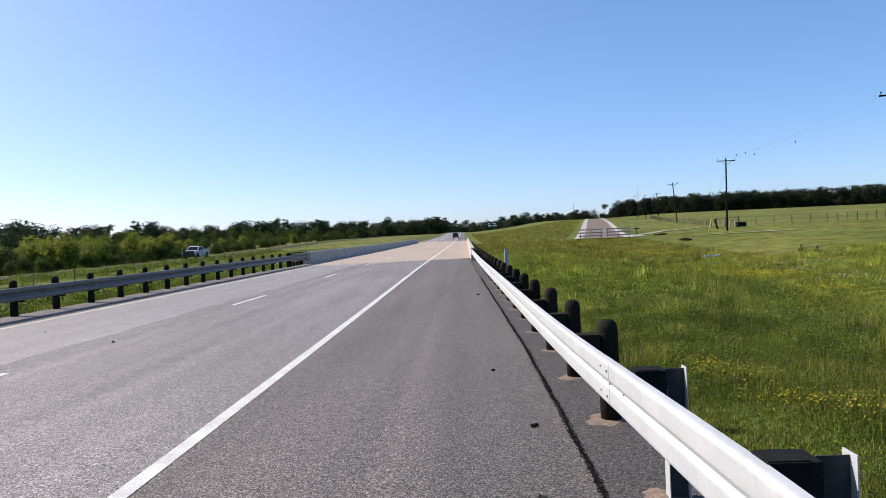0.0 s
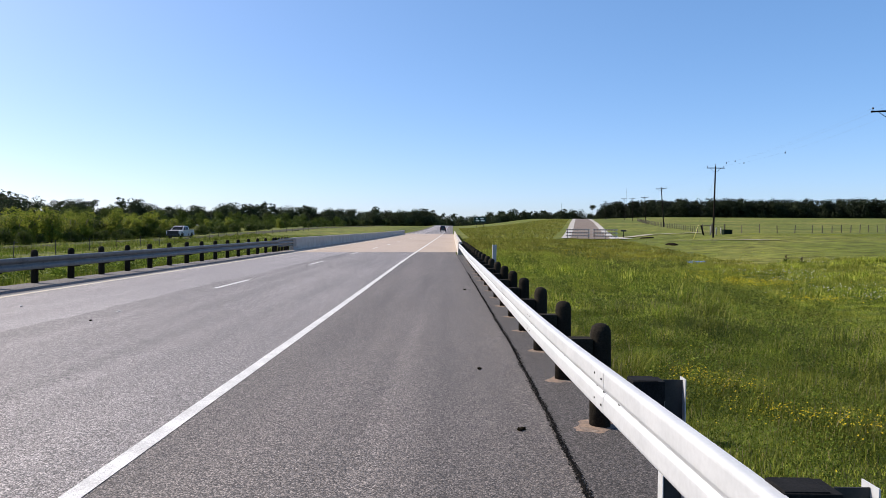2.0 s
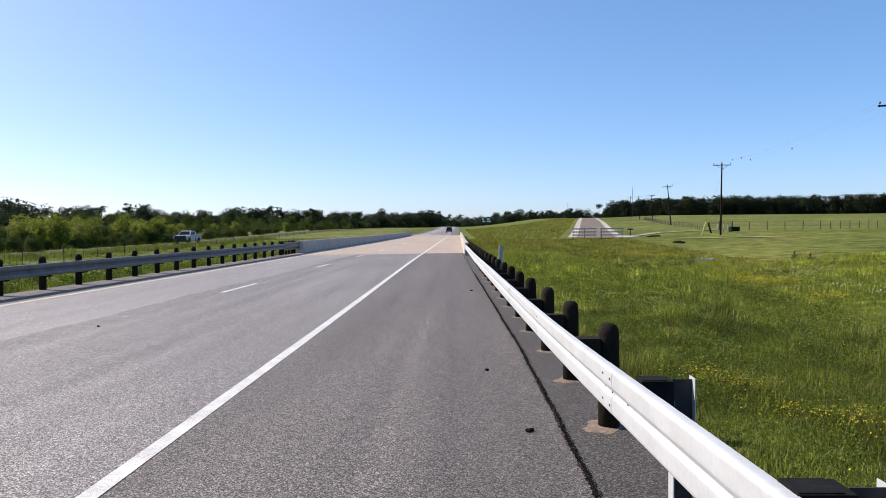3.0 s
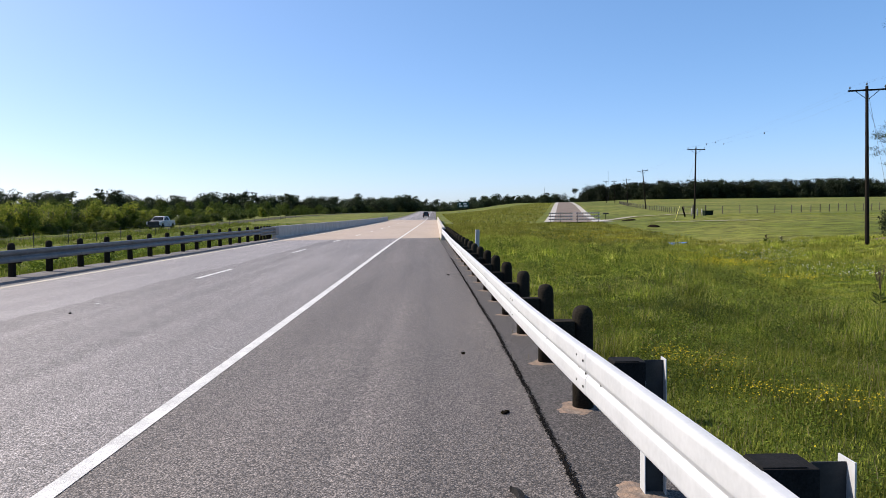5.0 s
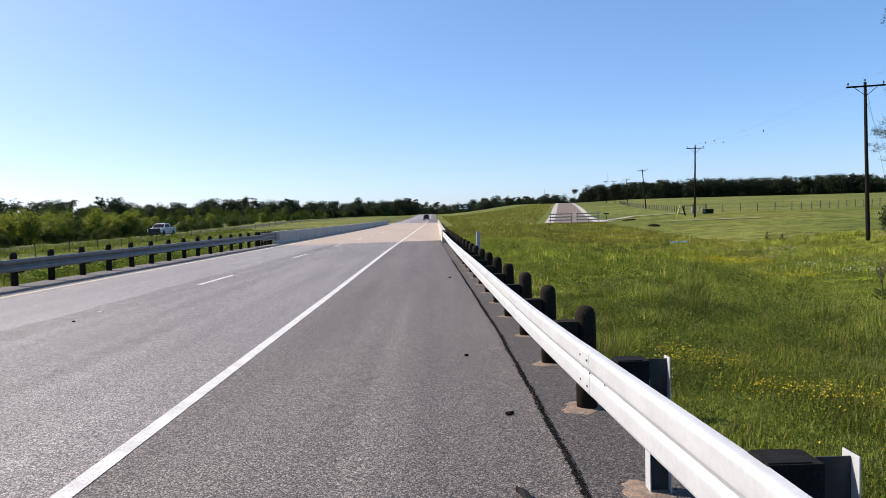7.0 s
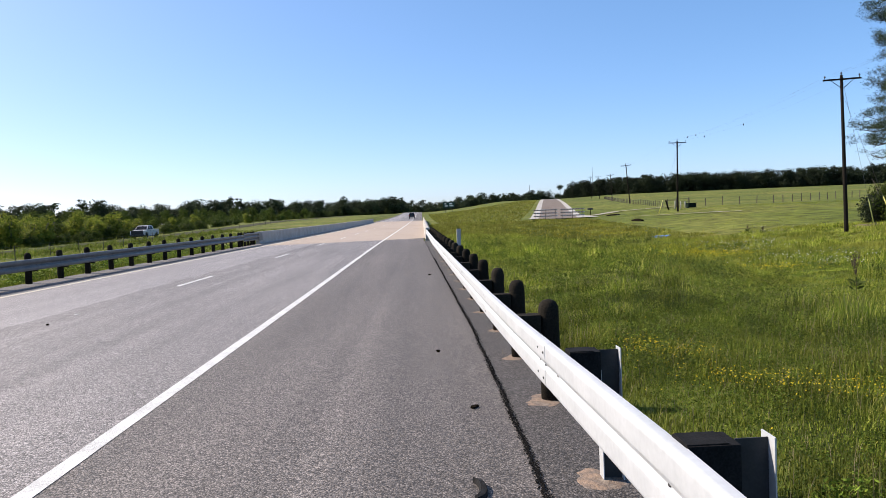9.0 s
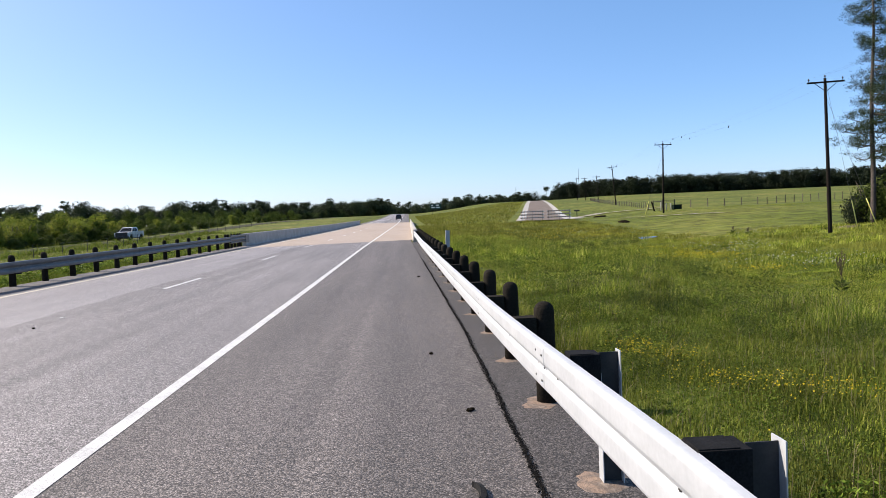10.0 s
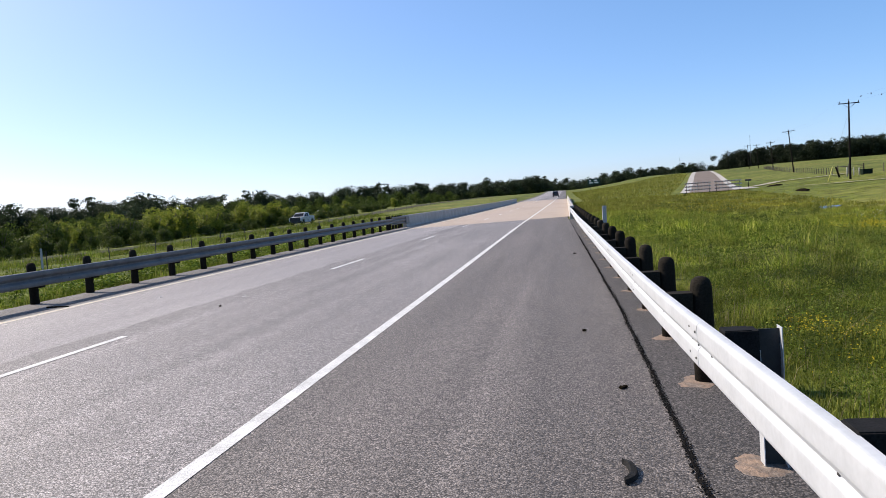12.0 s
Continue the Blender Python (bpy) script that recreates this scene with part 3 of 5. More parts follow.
# ---- utility poles ----
def utility_pole(x, y, height, lean=0.0, turn=0.0, label="weathered timber utility pole with a crossarm"):
    pole = new("utility_pole")
    pole.matrix_basis = pose(x, y, land_at(x, y), 0, lean, turn)
    part("shaft", lathe([(0.150, -0.6), (0.14, 0.5), (0.115, height * 0.5), (0.092, height - 0.02), (0.08, height)], 12), POLE_WOOD, pole, smooth=True)
    part("crossarm", box(-1.22, 1.22, -0.16, -0.06, height - 0.35, height - 0.24, 0.01), POLE_WOOD, pole)
    for s in (-1, 1):
        part("brace", tube([(s * 0.75, -0.12, height - 0.33), (0, -0.13, height - 0.95)], [0.02, 0.02], 6), POLE_WOOD, pole)
    for xx in (-1.1, 0.0, 1.1):
        z = height - 0.24 if xx else height - 0.02
        part("insulator", lathe([(0.02, z), (0.02, z + 0.1), (0.06, z + 0.11), (0.065, z + 0.16), (0.04, z + 0.17), (0.045, z + 0.22), (0.02, z + 0.24)], 8, at=(xx, -0.11 if xx else 0)), BOLT, pole, smooth=True)
    return tagged(pole, label, "utility pole", "roadside pole line")


# x, y, height of the top over the datum, lean
POLES = [(29.3, 48.0, 9.97, -1.0), (37.2, 102.0, 10.8, 0.9), (50.3, 170.0, 11.8, -4.5), (63.6, 235.0, 12.6, -3.0), (75.7, 300.0, 15.0, -2), (77.0, 320.0, 15.9, -1.5), (72.9, 340.0, 15.2, 0)]
for k, (x, y, top, lean) in enumerate(POLES):
    utility_pole(x, y, top - land_at(x, y), lean, -10, "tall weathered timber utility pole with guy wires" if not k else "weathered timber utility pole with a crossarm")


# ---- far frontage road ----
def lane_road(name, path, width, mat, up, label, cat="road"):
    v, f = [], []
    for i, (x, y, *wide) in enumerate(path):
        a, b = Vector(path[max(0, i - 1)][:2]), Vector(path[min(len(path) - 1, i + 1)][:2])
        side = Vector(((b - a).y, -(b - a).x)).normalized()
        l, r = wide if wide else (-width / 2, width / 2)
        for e in (l, r):
            p = Vector((x, y)) + e * side
            v.append((p.x, p.y, max(land_at(p.x, p.y), land_at(x, y)) + up))
    for i in range(len(path) - 1):
        f.append((2 * i, 2 * i + 1, 2 * i + 3, 2 * i + 2))
    return tagged(new(name, mesh_of(name, v, f, mat)), label, cat, kind="structure")


def between(a, b, n):
    return [tuple(np.array(a) + (np.array(b) - np.array(a)) * k / n) for k in range(n + 1)]


FR = between((20.9, 108.0), (72.4, 400.0), 60)
lane_road("frontage_road", FR, 6.2, OLD_ASPHALT, 0.12, "sun-bleached asphalt frontage road climbing a hill")
lane_road("pale_verge", [(x, y, -4.4, -3.0) for x, y in FR], 0, PALE, 0.16, "pale concrete verge of the frontage road", "verge")
lane_road("pale_verge", [(x, y, 3.0, 4.2 + 2.2 * float(step(128, 104, y))) for x, y in FR], 0, PALE, 0.16, "pale concrete verge flaring beside a driveway", "verge")
lane_road("driveway", between((26.5, 117.0), (34.0, 124.5), 6) + between((35.0, 124.8), (44.5, 122.5), 6), 2.0, TRACK, 0.12, "pale gravel driveway to a field gate", "driveway")
lane_road("farm_track", between((30.0, 97.0), (35.5, 89.3), 6) + between((36.2, 88.6), (39.0, 85.5), 3), 0.8, TRACK, 0.10, "short pale gravel track in the pasture", "track")
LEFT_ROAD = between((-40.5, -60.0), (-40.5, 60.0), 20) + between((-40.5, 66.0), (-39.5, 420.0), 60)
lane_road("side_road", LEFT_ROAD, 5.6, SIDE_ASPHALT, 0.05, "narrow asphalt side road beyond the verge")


# ---- woods ----
def crown(rnd, n, rx, rz, leaf, z0, count=22, flat=0.85, stem=0.0, dome=False):
    """Leaf sprays over the lumps of a crown, each turned outward from its lump: arrays of corners and quads."""
    r = np.random.RandomState(rnd.randrange(1 << 30))

    def unit(a):
        return a / np.linalg.norm(a, axis=1)[:, None]

    middle = unit(r.normal(size=(count, 3))) * np.sqrt(r.uniform(0.15, 1.0, (count, 1))) * (rx * 0.62, rx * 0.62, rz * 0.78) + (0, 0, z0)
    if dome:
        middle[:, 2] = 0.06 + np.abs(middle[:, 2] - z0) / (rz * 0.78) * (0.92 - 0.36 * rx)
    size = rx * r.uniform(0.26, 0.52, count)
    pick = r.choice(count, n, p=size ** 2 / (size ** 2).sum())
    d = r.normal(size=(n, 3))
    d[:, 2] += 0.25
    d = unit(d)
    c = middle[pick] + d * size[pick][:, None] * r.uniform(0.70, 1.10, (n, 1)) * (1, 1, flat)
    face = unit(d + r.normal(0, 0.38, (n, 3)))
    along = unit(np.cross(face, r.normal(size=(n, 3))))
    over = np.cross(face, along)
    s, w = leaf * r.uniform(0.6, 1.3, (n, 1)), leaf * r.uniform(0.45, 0.95, (n, 1))
    v = np.stack([c - along * s, c + over * w * 0.75, c + along * s, c - over * w * 0.75], axis=1).reshape(-1, 3)
    if stem:
        rod = [[x * stem * (1.0 if z < 0.5 else 0.5), y * stem * (1.0 if z < 0.5 else 0.5), z] for z in (0.0, z0) for x, y in ((-1, -0.6), (1, -0.6), (0, 1), (0, 1))]
        k = len(v)
        v = np.vstack([v, rod])
        return v, np.vstack([np.arange(k).reshape(-1, 4), k + np.array([[0, 1, 5, 4], [1, 2, 6, 5], [3, 0, 4, 7]])])
    return v, np.arange(len(v)).reshape(-1, 4)


def wood(name, places, kinds, mat, label):
    V, F, base = [], [], 0
    for x, y, h, k, turn in places:
        v, f = kinds[k]
        c, s = math.cos(turn), math.sin(turn)
        vv = np.column_stack([(v[:, 0] * c - v[:, 1] * s) * h + x, (v[:, 0] * s + v[:, 1] * c) * h + y, v[:, 2] * h + land_at(x, y)])
        V.append(vv), F.append(f + base)
        base += len(vv)
    return tagged(new(name, mesh_of(name, np.vstack(V).tolist(), np.vstack(F).tolist(), mat)), label, "woodland", kind="stuff")


rnd = random.Random(7)
KINDS = ([crown(rnd, 620, 0.42, 0.38, 0.036, 0.58, 18) for _ in range(6)] + [crown(rnd, 340, 0.50, 0.40, 0.060, 0.44, 16, dome=True) for _ in range(4)]
         + [crown(rnd, 380, 0.24, 0.24, 0.030, 0.74, 15, 0.45, 0.012) for _ in range(5)] + [crown(rnd, 800, 0.46, 0.40, 0.040, 0.46, 22, dome=True) for _ in range(4)]
         + [crown(rnd, 1500, 0.38, 0.38, 0.024, 0.55, 20) for _ in range(3)] + [crown(rnd, 240, 0.60, 0.36, 0.075, 0.40, 14, dome=True) for _ in range(3)])


def belt(points, n, depth, lo, hi, kinds):
    out = []
    seg = [(Vector(a), Vector(b)) for a, b in zip(points, points[1:])]
    total = sum((b - a).length for a, b in seg)
    for a, b in seg:
        side = Vector(((b - a).y, -(b - a).x)).normalized()
        for _ in range(int(n * (b - a).length / total)):
            p = a + (b - a) * rnd.random() - side * depth * rnd.random()
            out.append((p.x, p.y, rnd.uniform(lo, hi), rnd.choice(kinds), rnd.uniform(0, 6.3)))
    return out


TALL, LOW, PINE, NEAR, FULL, UNDER = range(6), range(6, 10), range(10, 15), range(15, 19), range(19, 22), range(22, 25)
ROUTE = [(-340, 120), (-200, 240), (-140, 350), (-75, 460), (10, 570)]
wood("woods", belt(ROUTE, 300, 40, 8.5, 14.0, TALL) + belt(ROUTE, 420, 34, 8.0, 11.5, LOW) + belt(ROUTE[:4], 240, 30, 8.0, 10.5, LOW) + belt(ROUTE, 46, 22, 11.5, 16.0, PINE), KINDS, LEAF_WOOD, "dark mixed woods beyond the fields")
wood("woods", belt(ROUTE, 330, 6, 3.5, 6.5, UNDER), KINDS, LEAF_EDGE, "green undergrowth along the edge of the woods")
ROUTE = [(-60, 540), (10, 600), (120, 640), (230, 600)]
wood("woods", belt(ROUTE, 150, 40, 10.5, 14, TALL) + belt(ROUTE, 220, 20, 9, 12.5, LOW) + belt(ROUTE, 26, 20, 12, 15, PINE) + belt(ROUTE, 120, 6, 4, 7, UNDER), KINDS, LEAF_WOOD, "distant dark woods behind the road's crest")
ROUTE = [(96, 490), (140, 440), (230, 425), (450, 380)]
wood("woods", belt(ROUTE, 250, 22, 10.5, 13.5, TALL) + belt(ROUTE, 260, 16, 9, 11.5, LOW) + belt(ROUTE, 60, 14, 11, 13.8, PINE) + belt(ROUTE, 330, 7, 3.5, 6.5, UNDER) + belt(ROUTE, 330, 24, 5, 8, UNDER), KINDS, LEAF_DARK, "dark pine wood along the top of the pasture")
wood("woods", [(-97, 152, 9.6, 1, 0.4), (-91, 148, 8.9, 3, 2.1), (-103, 160, 9.9, 4, 3.9), (-94, 142, 8.0, 0, 5.0), (-108, 168, 9.2, 2, 1.2)], KINDS, LEAF_WOOD, "group of tall broad trees before the woods")
ROUTE = [(-62, 20), (-66, 90), (-72, 160), (-70, 260), (-60, 400)]
wood("thicket", belt(ROUTE, 200, 22, 2.8, 5.2, NEAR) + belt(ROUTE, 50, 30, 4.8, 7.4, FULL) + belt(ROUTE, 120, 8, 2.0, 3.4, UNDER), KINDS, LEAF_MID, "mixed green thicket behind the side road")


# ---- single trees and shrubs ----
def leafy_tree(name, seed, h, spread, mat, label, category, leaves=3000, leaf=0.027):
    """A small broadleaf: leaning stems and lumps of leaves; its base at the origin."""
    r = random.Random(seed)
    tree = new(name)
    v, f = crown(r, leaves, spread * 1.25, 0.50, leaf, 0.48, 26, dome=True)
    v = v * h
    v[:, 2] = np.maximum(v[:, 2], 0.04)
    ob = new("crown", mesh_of("crown", v.tolist(), f.tolist(), mat))
    ob.parent = tree
    part("trunk", tube([(0, 0, -0.3), (0.03 * h, 0.02 * h, 0.3 * h), (0.02 * h, 0.05 * h, 0.7 * h)], [0.025 * h, 0.018 * h, 0.006 * h], 7), BARK, tree, smooth=True)
    for k in range(5):
        a = r.uniform(0, 6.3)
        part("limb", tube([(0.02 * h, 0.02 * h, 0.25 * h), (0.15 * h * math.cos(a), 0.15 * h * math.sin(a), 0.5 * h), (0.24 * h * math.cos(a), 0.24 * h * math.sin(a), 0.7 * h)], [0.014 * h, 0.009 * h, 0.003 * h], 5), BARK, tree, smooth=True)
    return tagged(tree, label, category)


light_trees = [leafy_tree("young_tree", 20 + k, 1.0, 0.30, LEAF_LIGHT, "bright yellow-green young tree beside the side road", "tree") for k in range(3)]
mid_trees = [leafy_tree("shrub", 30 + k, 1.0, 0.40, LEAF_MID, "dense green roadside shrub", "shrub") for k in range(3)]


def plant(kind, spots):
    for i, (x, y, h) in enumerate(spots):
        src = kind[i % len(kind)]
        m = pose(x, y, land_at(x, y) - 0.05, 0, 0, 57.0 * i) @ Matrix.Diagonal((h * (0.9 + 0.5 * math.sin(3.1 * i) ** 2), h * (0.9 + 0.5 * math.cos(2.3 * i) ** 2), h, 1))
        ob = copy_thing(src, m)
        ob.matrix_basis = m


plant(light_trees, [(-50, 88, 5.0), (-52, 99, 4.6), (-51, 107, 5.4), (-53, 117, 4.6), (-50, 126, 4.2), (-51, 148, 3.4), (-56, 76, 4.0), (-60, 64, 4.2), (-54, 52, 3.6), (-66, 58, 5.2),
                    (-54, 112, 4.8), (-57, 93, 5.4), (-55, 175, 3.8), (-52, 215, 4.0)])
plant(mid_trees, [(-50, 79, 2.6), (-49, 70, 2.2), (-52, 62, 2.4), (-51, 95, 2.6), (-49, 113, 3.0), (-51, 121, 2.8), (-52, 136, 2.6), (-53, 160, 2.4), (-54, 190, 3.2), (-52, 46, 2.6), (-50, 38, 2.2),
                  (-56, 84, 4.2), (-58, 103, 4.5), (-57, 70, 3.4), (-53, 30, 2.6), (-55, 230, 3.4), (-54, 260, 3.2), (-58, 56, 3.2), (-48, 240, 2.4), (-46, 300, 3.0), (-50, 330, 3.4)])
br = random.Random(17)
plant(mid_trees, [(-46.5 - br.uniform(0, 3.0), 36 + 2.3 * k + br.uniform(-0.8, 0.8), br.uniform(1.3, 2.6)) for k in range(66)])
plant(light_trees, [(-49 - br.uniform(0, 8), 50 + 11 * k, br.uniform(2.6, 4.4)) for k in range(8)])
plant(light_trees, [(-50 - br.uniform(0, 9), 80 + 2.7 * k, br.uniform(3.6, 5.2)) for k in range(19)])
plant(mid_trees, [(-52 - br.uniform(0, 10), 42 + 3.1 * k, br.uniform(3.2, 4.8)) for k in range(28)])
for t in light_trees + mid_trees:
    spot = {"young_tree": (-62, 80 + 9 * light_trees.index(t) if t in light_trees else 0, 4.4), "shrub": (-61, 60 + 17 * mid_trees.index(t) if t in mid_trees else 0, 3.2)}[t.name.split(".")[0]]
    t.matrix_basis = pose(spot[0], spot[1], land_at(spot[0], spot[1])) @ Matrix.Scale(spot[2], 4)


def pine(x, y, h, seed, label):
    """A tall pine: bare lower trunk, long crooked limbs with tufts of needles."""
    r = random.Random(seed)
    tree = new("pine_tree")
    tree.matrix_basis = pose(x, y, land_at(x, y))
    bend = lambda z: (0.012 * z + 0.10 * math.sin(z * 0.5), 0.05 * math.sin(z * 0.4), z)
    zs = np.linspace(-0.5, h, 14)
    part("trunk", tube([bend(z) for z in zs], [0.20 * (1 - 0.93 * max(z, 0) / h) ** 0.8 + 0.012 for z in zs], 10), BARK, tree, smooth=True)
    V, F = [], []
    z = 0.24 * h
    while z < h * 0.99:
        share = max(0.0, (z / h - 0.30) / 0.7)
        for _ in range(r.choice((1, 2, 2, 3))):
            a = r.uniform(0, 6.283)
            reach = (0.15 * h * (1 - 0.48 * share) * r.uniform(0.45, 1.05)) * (0.75 if share < 0.15 else 1)
            root = Vector(bend(z))
            out = Vector((math.cos(a), math.sin(a), 0))
            pts = [root, root + out * reach * 0.4 + Vector((0, 0, -0.10 * reach + r.uniform(-0.1, 0.2))), root + out * reach * 0.75 + Vector((r.uniform(-0.2, 0.2), r.uniform(-0.2, 0.2), 0.02 * reach)), root + out * reach + Vector((0, 0, 0.22 * reach))]
            part("limb", tube(pts, [0.055 * (1 - 0.6 * share), 0.04 * (1 - 0.6 * share), 0.022, 0.008], 6), BARK, tree, smooth=True)
            for q in range(r.randint(6, 11)):
                t = r.uniform(0.30, 1.08)
                c = root + out * reach * t + Vector((r.gauss(0, 0.28), r.gauss(0, 0.28), 0.2 * reach * t * t + r.gauss(0, 0.16)))
                for _ in range(42):
                    d = Vector((r.gauss(0, 1), r.gauss(0, 1), r.gauss(0.35, 0.7))).normalized()
                    s = d.cross(Vector((r.gauss(0, 1), r.gauss(0, 1), r.gauss(0, 1)))).normalized() * 0.015
                    p = c + Vector((r.gauss(0, 0.20), r.gauss(0, 0.20), r.gauss(0, 0.13)))
                    k = len(V)
                    V += [tuple(p - s), tuple(p + s), tuple(p + d * r.uniform(0.20, 0.34))]
                    F.append((k, k + 1, k + 2))
        z += 0.017 * h * r.uniform(0.5, 1.3)
    ob = new("needles", mesh_of("needles", V, F, NEEDLES))
    ob.parent = tree
    return tagged(tree, label, "pine tree")


pine(35.7, 53.0, 21.0, 5, "tall open pine with a bare lower trunk")
pine(39.8, 54.5, 22.0, 9, "tall pine behind a leafy shrub")
for x, y, h, mat, lab in ((38.2, 51.5, 5.6, LEAF_MID, "leafy green tree beside the pines"), (35.6, 54.6, 3.0, LEAF_DARK, "dark shrub at the foot of the pines"), (37.4, 55.6, 5.0, LEAF_DARK, "dark tall shrub under the pines"), (36.6, 54.4, 4.4, LEAF_MID, "dense shrub at the foot of the pines"), (38.8, 53.4, 6.5, LEAF_MID, "leafy tree leaning out beside the pines"), (40.5, 52.6, 5.0, LEAF_DARK, "dark shrub beside the pines")):
    t = leafy_tree("shrub", int(h * 10), 1.0, 0.36, mat, lab, "shrub", 3600, 0.024)
    t.matrix_basis = pose(x, y, land_at(x, y) - 0.1) @ Matrix.Scale(h, 4)


# ---- patches of bare ground ----
def patch(name, x, y, rx, ry, mat, label, up=0.05, seed=1, dome=0.05, turn=0.0, base=None, kind="structure"):
    """An irregular low mound that follows the land."""
    r = random.Random(seed)
    n, v, f = 26, [], []
    wob = [r.uniform(0.5, 1.35) for _ in range(n)]
    wob = [(wob[i] + wob[i - 1] + wob[(i + 1) % n]) / 3 for i in range(n)]
    for ring, up_at in ((0.0, dome), (0.45, dome * 0.85), (0.8, dome * 0.45), (1.0, 0.0), (1.08, -0.06)):
        for i in range(n if ring else 1):
            a = 2 * math.pi * i / n
            dx, dy = rx * ring * wob[i] * math.cos(a), ry * ring * wob[i] * math.sin(a)
            px, py = x + dx * math.cos(turn) - dy * math.sin(turn), y + dx * math.sin(turn) + dy * math.cos(turn)
            v.append((px, py, (land_at(px, py) if base is None else base(px, py)) + up * (ring < 1.05) + up_at + r.uniform(-0.1, 0.1) * dome))
    for i in range(n):
        f.append((0, 1 + i, 1 + (i + 1) % n))
        for k in range(3):
            a, b = 1 + k * n, 1 + (k + 1) * n
            f.append((a + i, b + i, b + (i + 1) % n, a + (i + 1) % n))
    return tagged(new(name, mesh_of(name, v, f, mat, True)), label, name.replace("_", " "), kind=kind)


patch("puddle", 20.3, 59.7, 0.75, 1.5, PUDDLE, "small puddle in the ditch", 0.07, 2, 0.0)
patch("bare_soil", 26.8, 87.0, 0.6, 1.3, SOIL, "eroded dark soil at the ditch", 0.1, 3, 0.15)
# Dark mound standing in for the shade inside the culvert's mouth.
patch("bare_soil", 31.0, 113.8, 1.1, 1.4, SOIL, "dark patch for the shaded mouth of a culvert under the driveway", 0.08, 5, 0.12)
patch("needle_litter", 35.6, 51.0, 4.2, 3.4, MULCH, "brown needle litter under the pines", 0.04, 6, 0.05)
y, k = 0.42, 0
while y < 44:
    x = 1.005 + float(rail_taper(y)) + (0.272 if y < 5 else 0.315)
    patch("grout_pad", x - 0.02, y - 0.02, (0.26 if y < 8 else 0.20) + 0.04 * math.sin(5 * k), 0.21, CLAY, "cracked clay-brown grout pad round a guardrail post", -0.008, 40 + k, 0.012, base=lambda a, b: float(road_z(a, b)), turn=0.3 * k)
    y, k = y + 1.905, k + 1


# ---- things lying on the road ----
def strip_of_rubber(x, y, label):
    """A curled shred of tyre tread."""
    bm = bmesh.new()
    loops = []
    for i in range(13):
        a = radians(-80 + 152 * i / 12)
        cx, cy, z = x - 0.055 + 0.075 * math.cos(a), y + 0.165 * math.sin(a), float(road_z(x, y)) + 0.006 + 0.004 * math.sin(i)
        w = 0.022 * (0.45 + 0.75 * math.sin(math.pi * (i + 1.2) / 14.5))
        o = Vector((math.cos(a), math.sin(a), 0))
        c = Vector((cx, cy, z))
        loops.append([bm.verts.new(c + o * w), bm.verts.new(c + o * w * 0.7 + Vector((0, 0, 0.026))), bm.verts.new(c - o * w * 0.6 + Vector((0, 0, 0.034))), bm.verts.new(c - o * w)])
    for a, b in zip(loops, loops[1:]):
        for k in range(4):
            bm.faces.new((a[k], a[(k + 1) % 4], b[(k + 1) % 4], b[k]))
    bm.faces.new(loops[0]), bm.faces.new(loops[-1])
    bmesh.ops.recalc_face_normals(bm, faces=bm.faces)
    return tagged(part("tyre_shred", bm, RUBBER), label, "debris")


strip_of_rubber(0.485, 4.07, "curved black shred of tyre tread lying on the shoulder")


def clod(name, x, y, r0, mat, label, seed, flat=0.6, up=0.0):
    bm = bmesh.new()
    bmesh.ops.create_icosphere(bm, subdivisions=2, radius=r0)
    r = random.Random(seed)
    for v in bm.verts:
        v.co *= 1 + r.uniform(-0.25, 0.25)
        v.co.z *= flat
    ob = part(name, bm, mat)
    ob.matrix_basis = pose(x, y, float(road_z(x, y)) + r0 * flat * 0.75 + up, 0, 0, seed * 40)
    return tagged(ob, label, "debris")


clod("dirt_clod", 0.575, 5.9, 0.030, SOIL, "dark clod of dirt on the shoulder", 1, 0.45)
clod("dirt_clod", 0.605, 5.93, 0.022, SOIL, "small dark clod beside a larger one", 2)
clod("pebble", 0.335, 8.45, 0.026, SOIL, "dark pebble on the shoulder", 3)
clod("pebble", -6.0, 11.7, 0.024, SOIL, "dark pebble on the lane", 4)
clod("pebble", 0.35, 19.5, 0.04, SOIL, "dark pebble far along the shoulder", 5, 0.4)
clod("pale_chip", -6.15, 13.0, 0.04, BOARD_WHITE, "pale flat chip on the lane", 6, 0.2)
clod("pale_chip", -8.2, 13.4, 0.03, BOARD_WHITE, "small pale chip on the lane", 8, 0.4)
stick = part("stick", tube([(-10.0, 12.3, 0.195), (-9.8, 12.35, 0.19), (-9.5, 12.3, 0.188)], [0.012, 0.016, 0.01], 6), SOIL)
tagged(stick, "dark stick lying by the yellow line", "debris")


# ---- roadside furniture ----
def delineator(x, y, h, label):
    post = new("delineator_post")
    post.matrix_basis = pose(x, y, land_at(x, y), 0, 1, 0)
    bm = bmesh.new()
    prof = [(-0.075, 0.012), (-0.06, -0.012), (0.06, -0.012), (0.075, 0.012), (0.06, 0.004), (-0.06, 0.004)]
    lo, hi = [bm.verts.new((a, b, -0.2)) for a, b in prof], [bm.verts.new((a * 0.97, b, h)) for a, b in prof]
    for k in range(6):
        bm.faces.new((lo[k], lo[(k + 1) % 6], hi[(k + 1) % 6], hi[k]))
    bm.faces.new(hi), bm.faces.new(lo[::-1])
    part("blade", bm, DELINEATOR, post)
    part("reflector", box(-0.045, 0.045, -0.020, -0.012, h - 0.14, h - 0.04, 0.003), DELINEATOR, post)
    return tagged(post, label, "delineator")


delineator(1.42, 24.2, 1.22, "grey delineator post behind the guardrail")
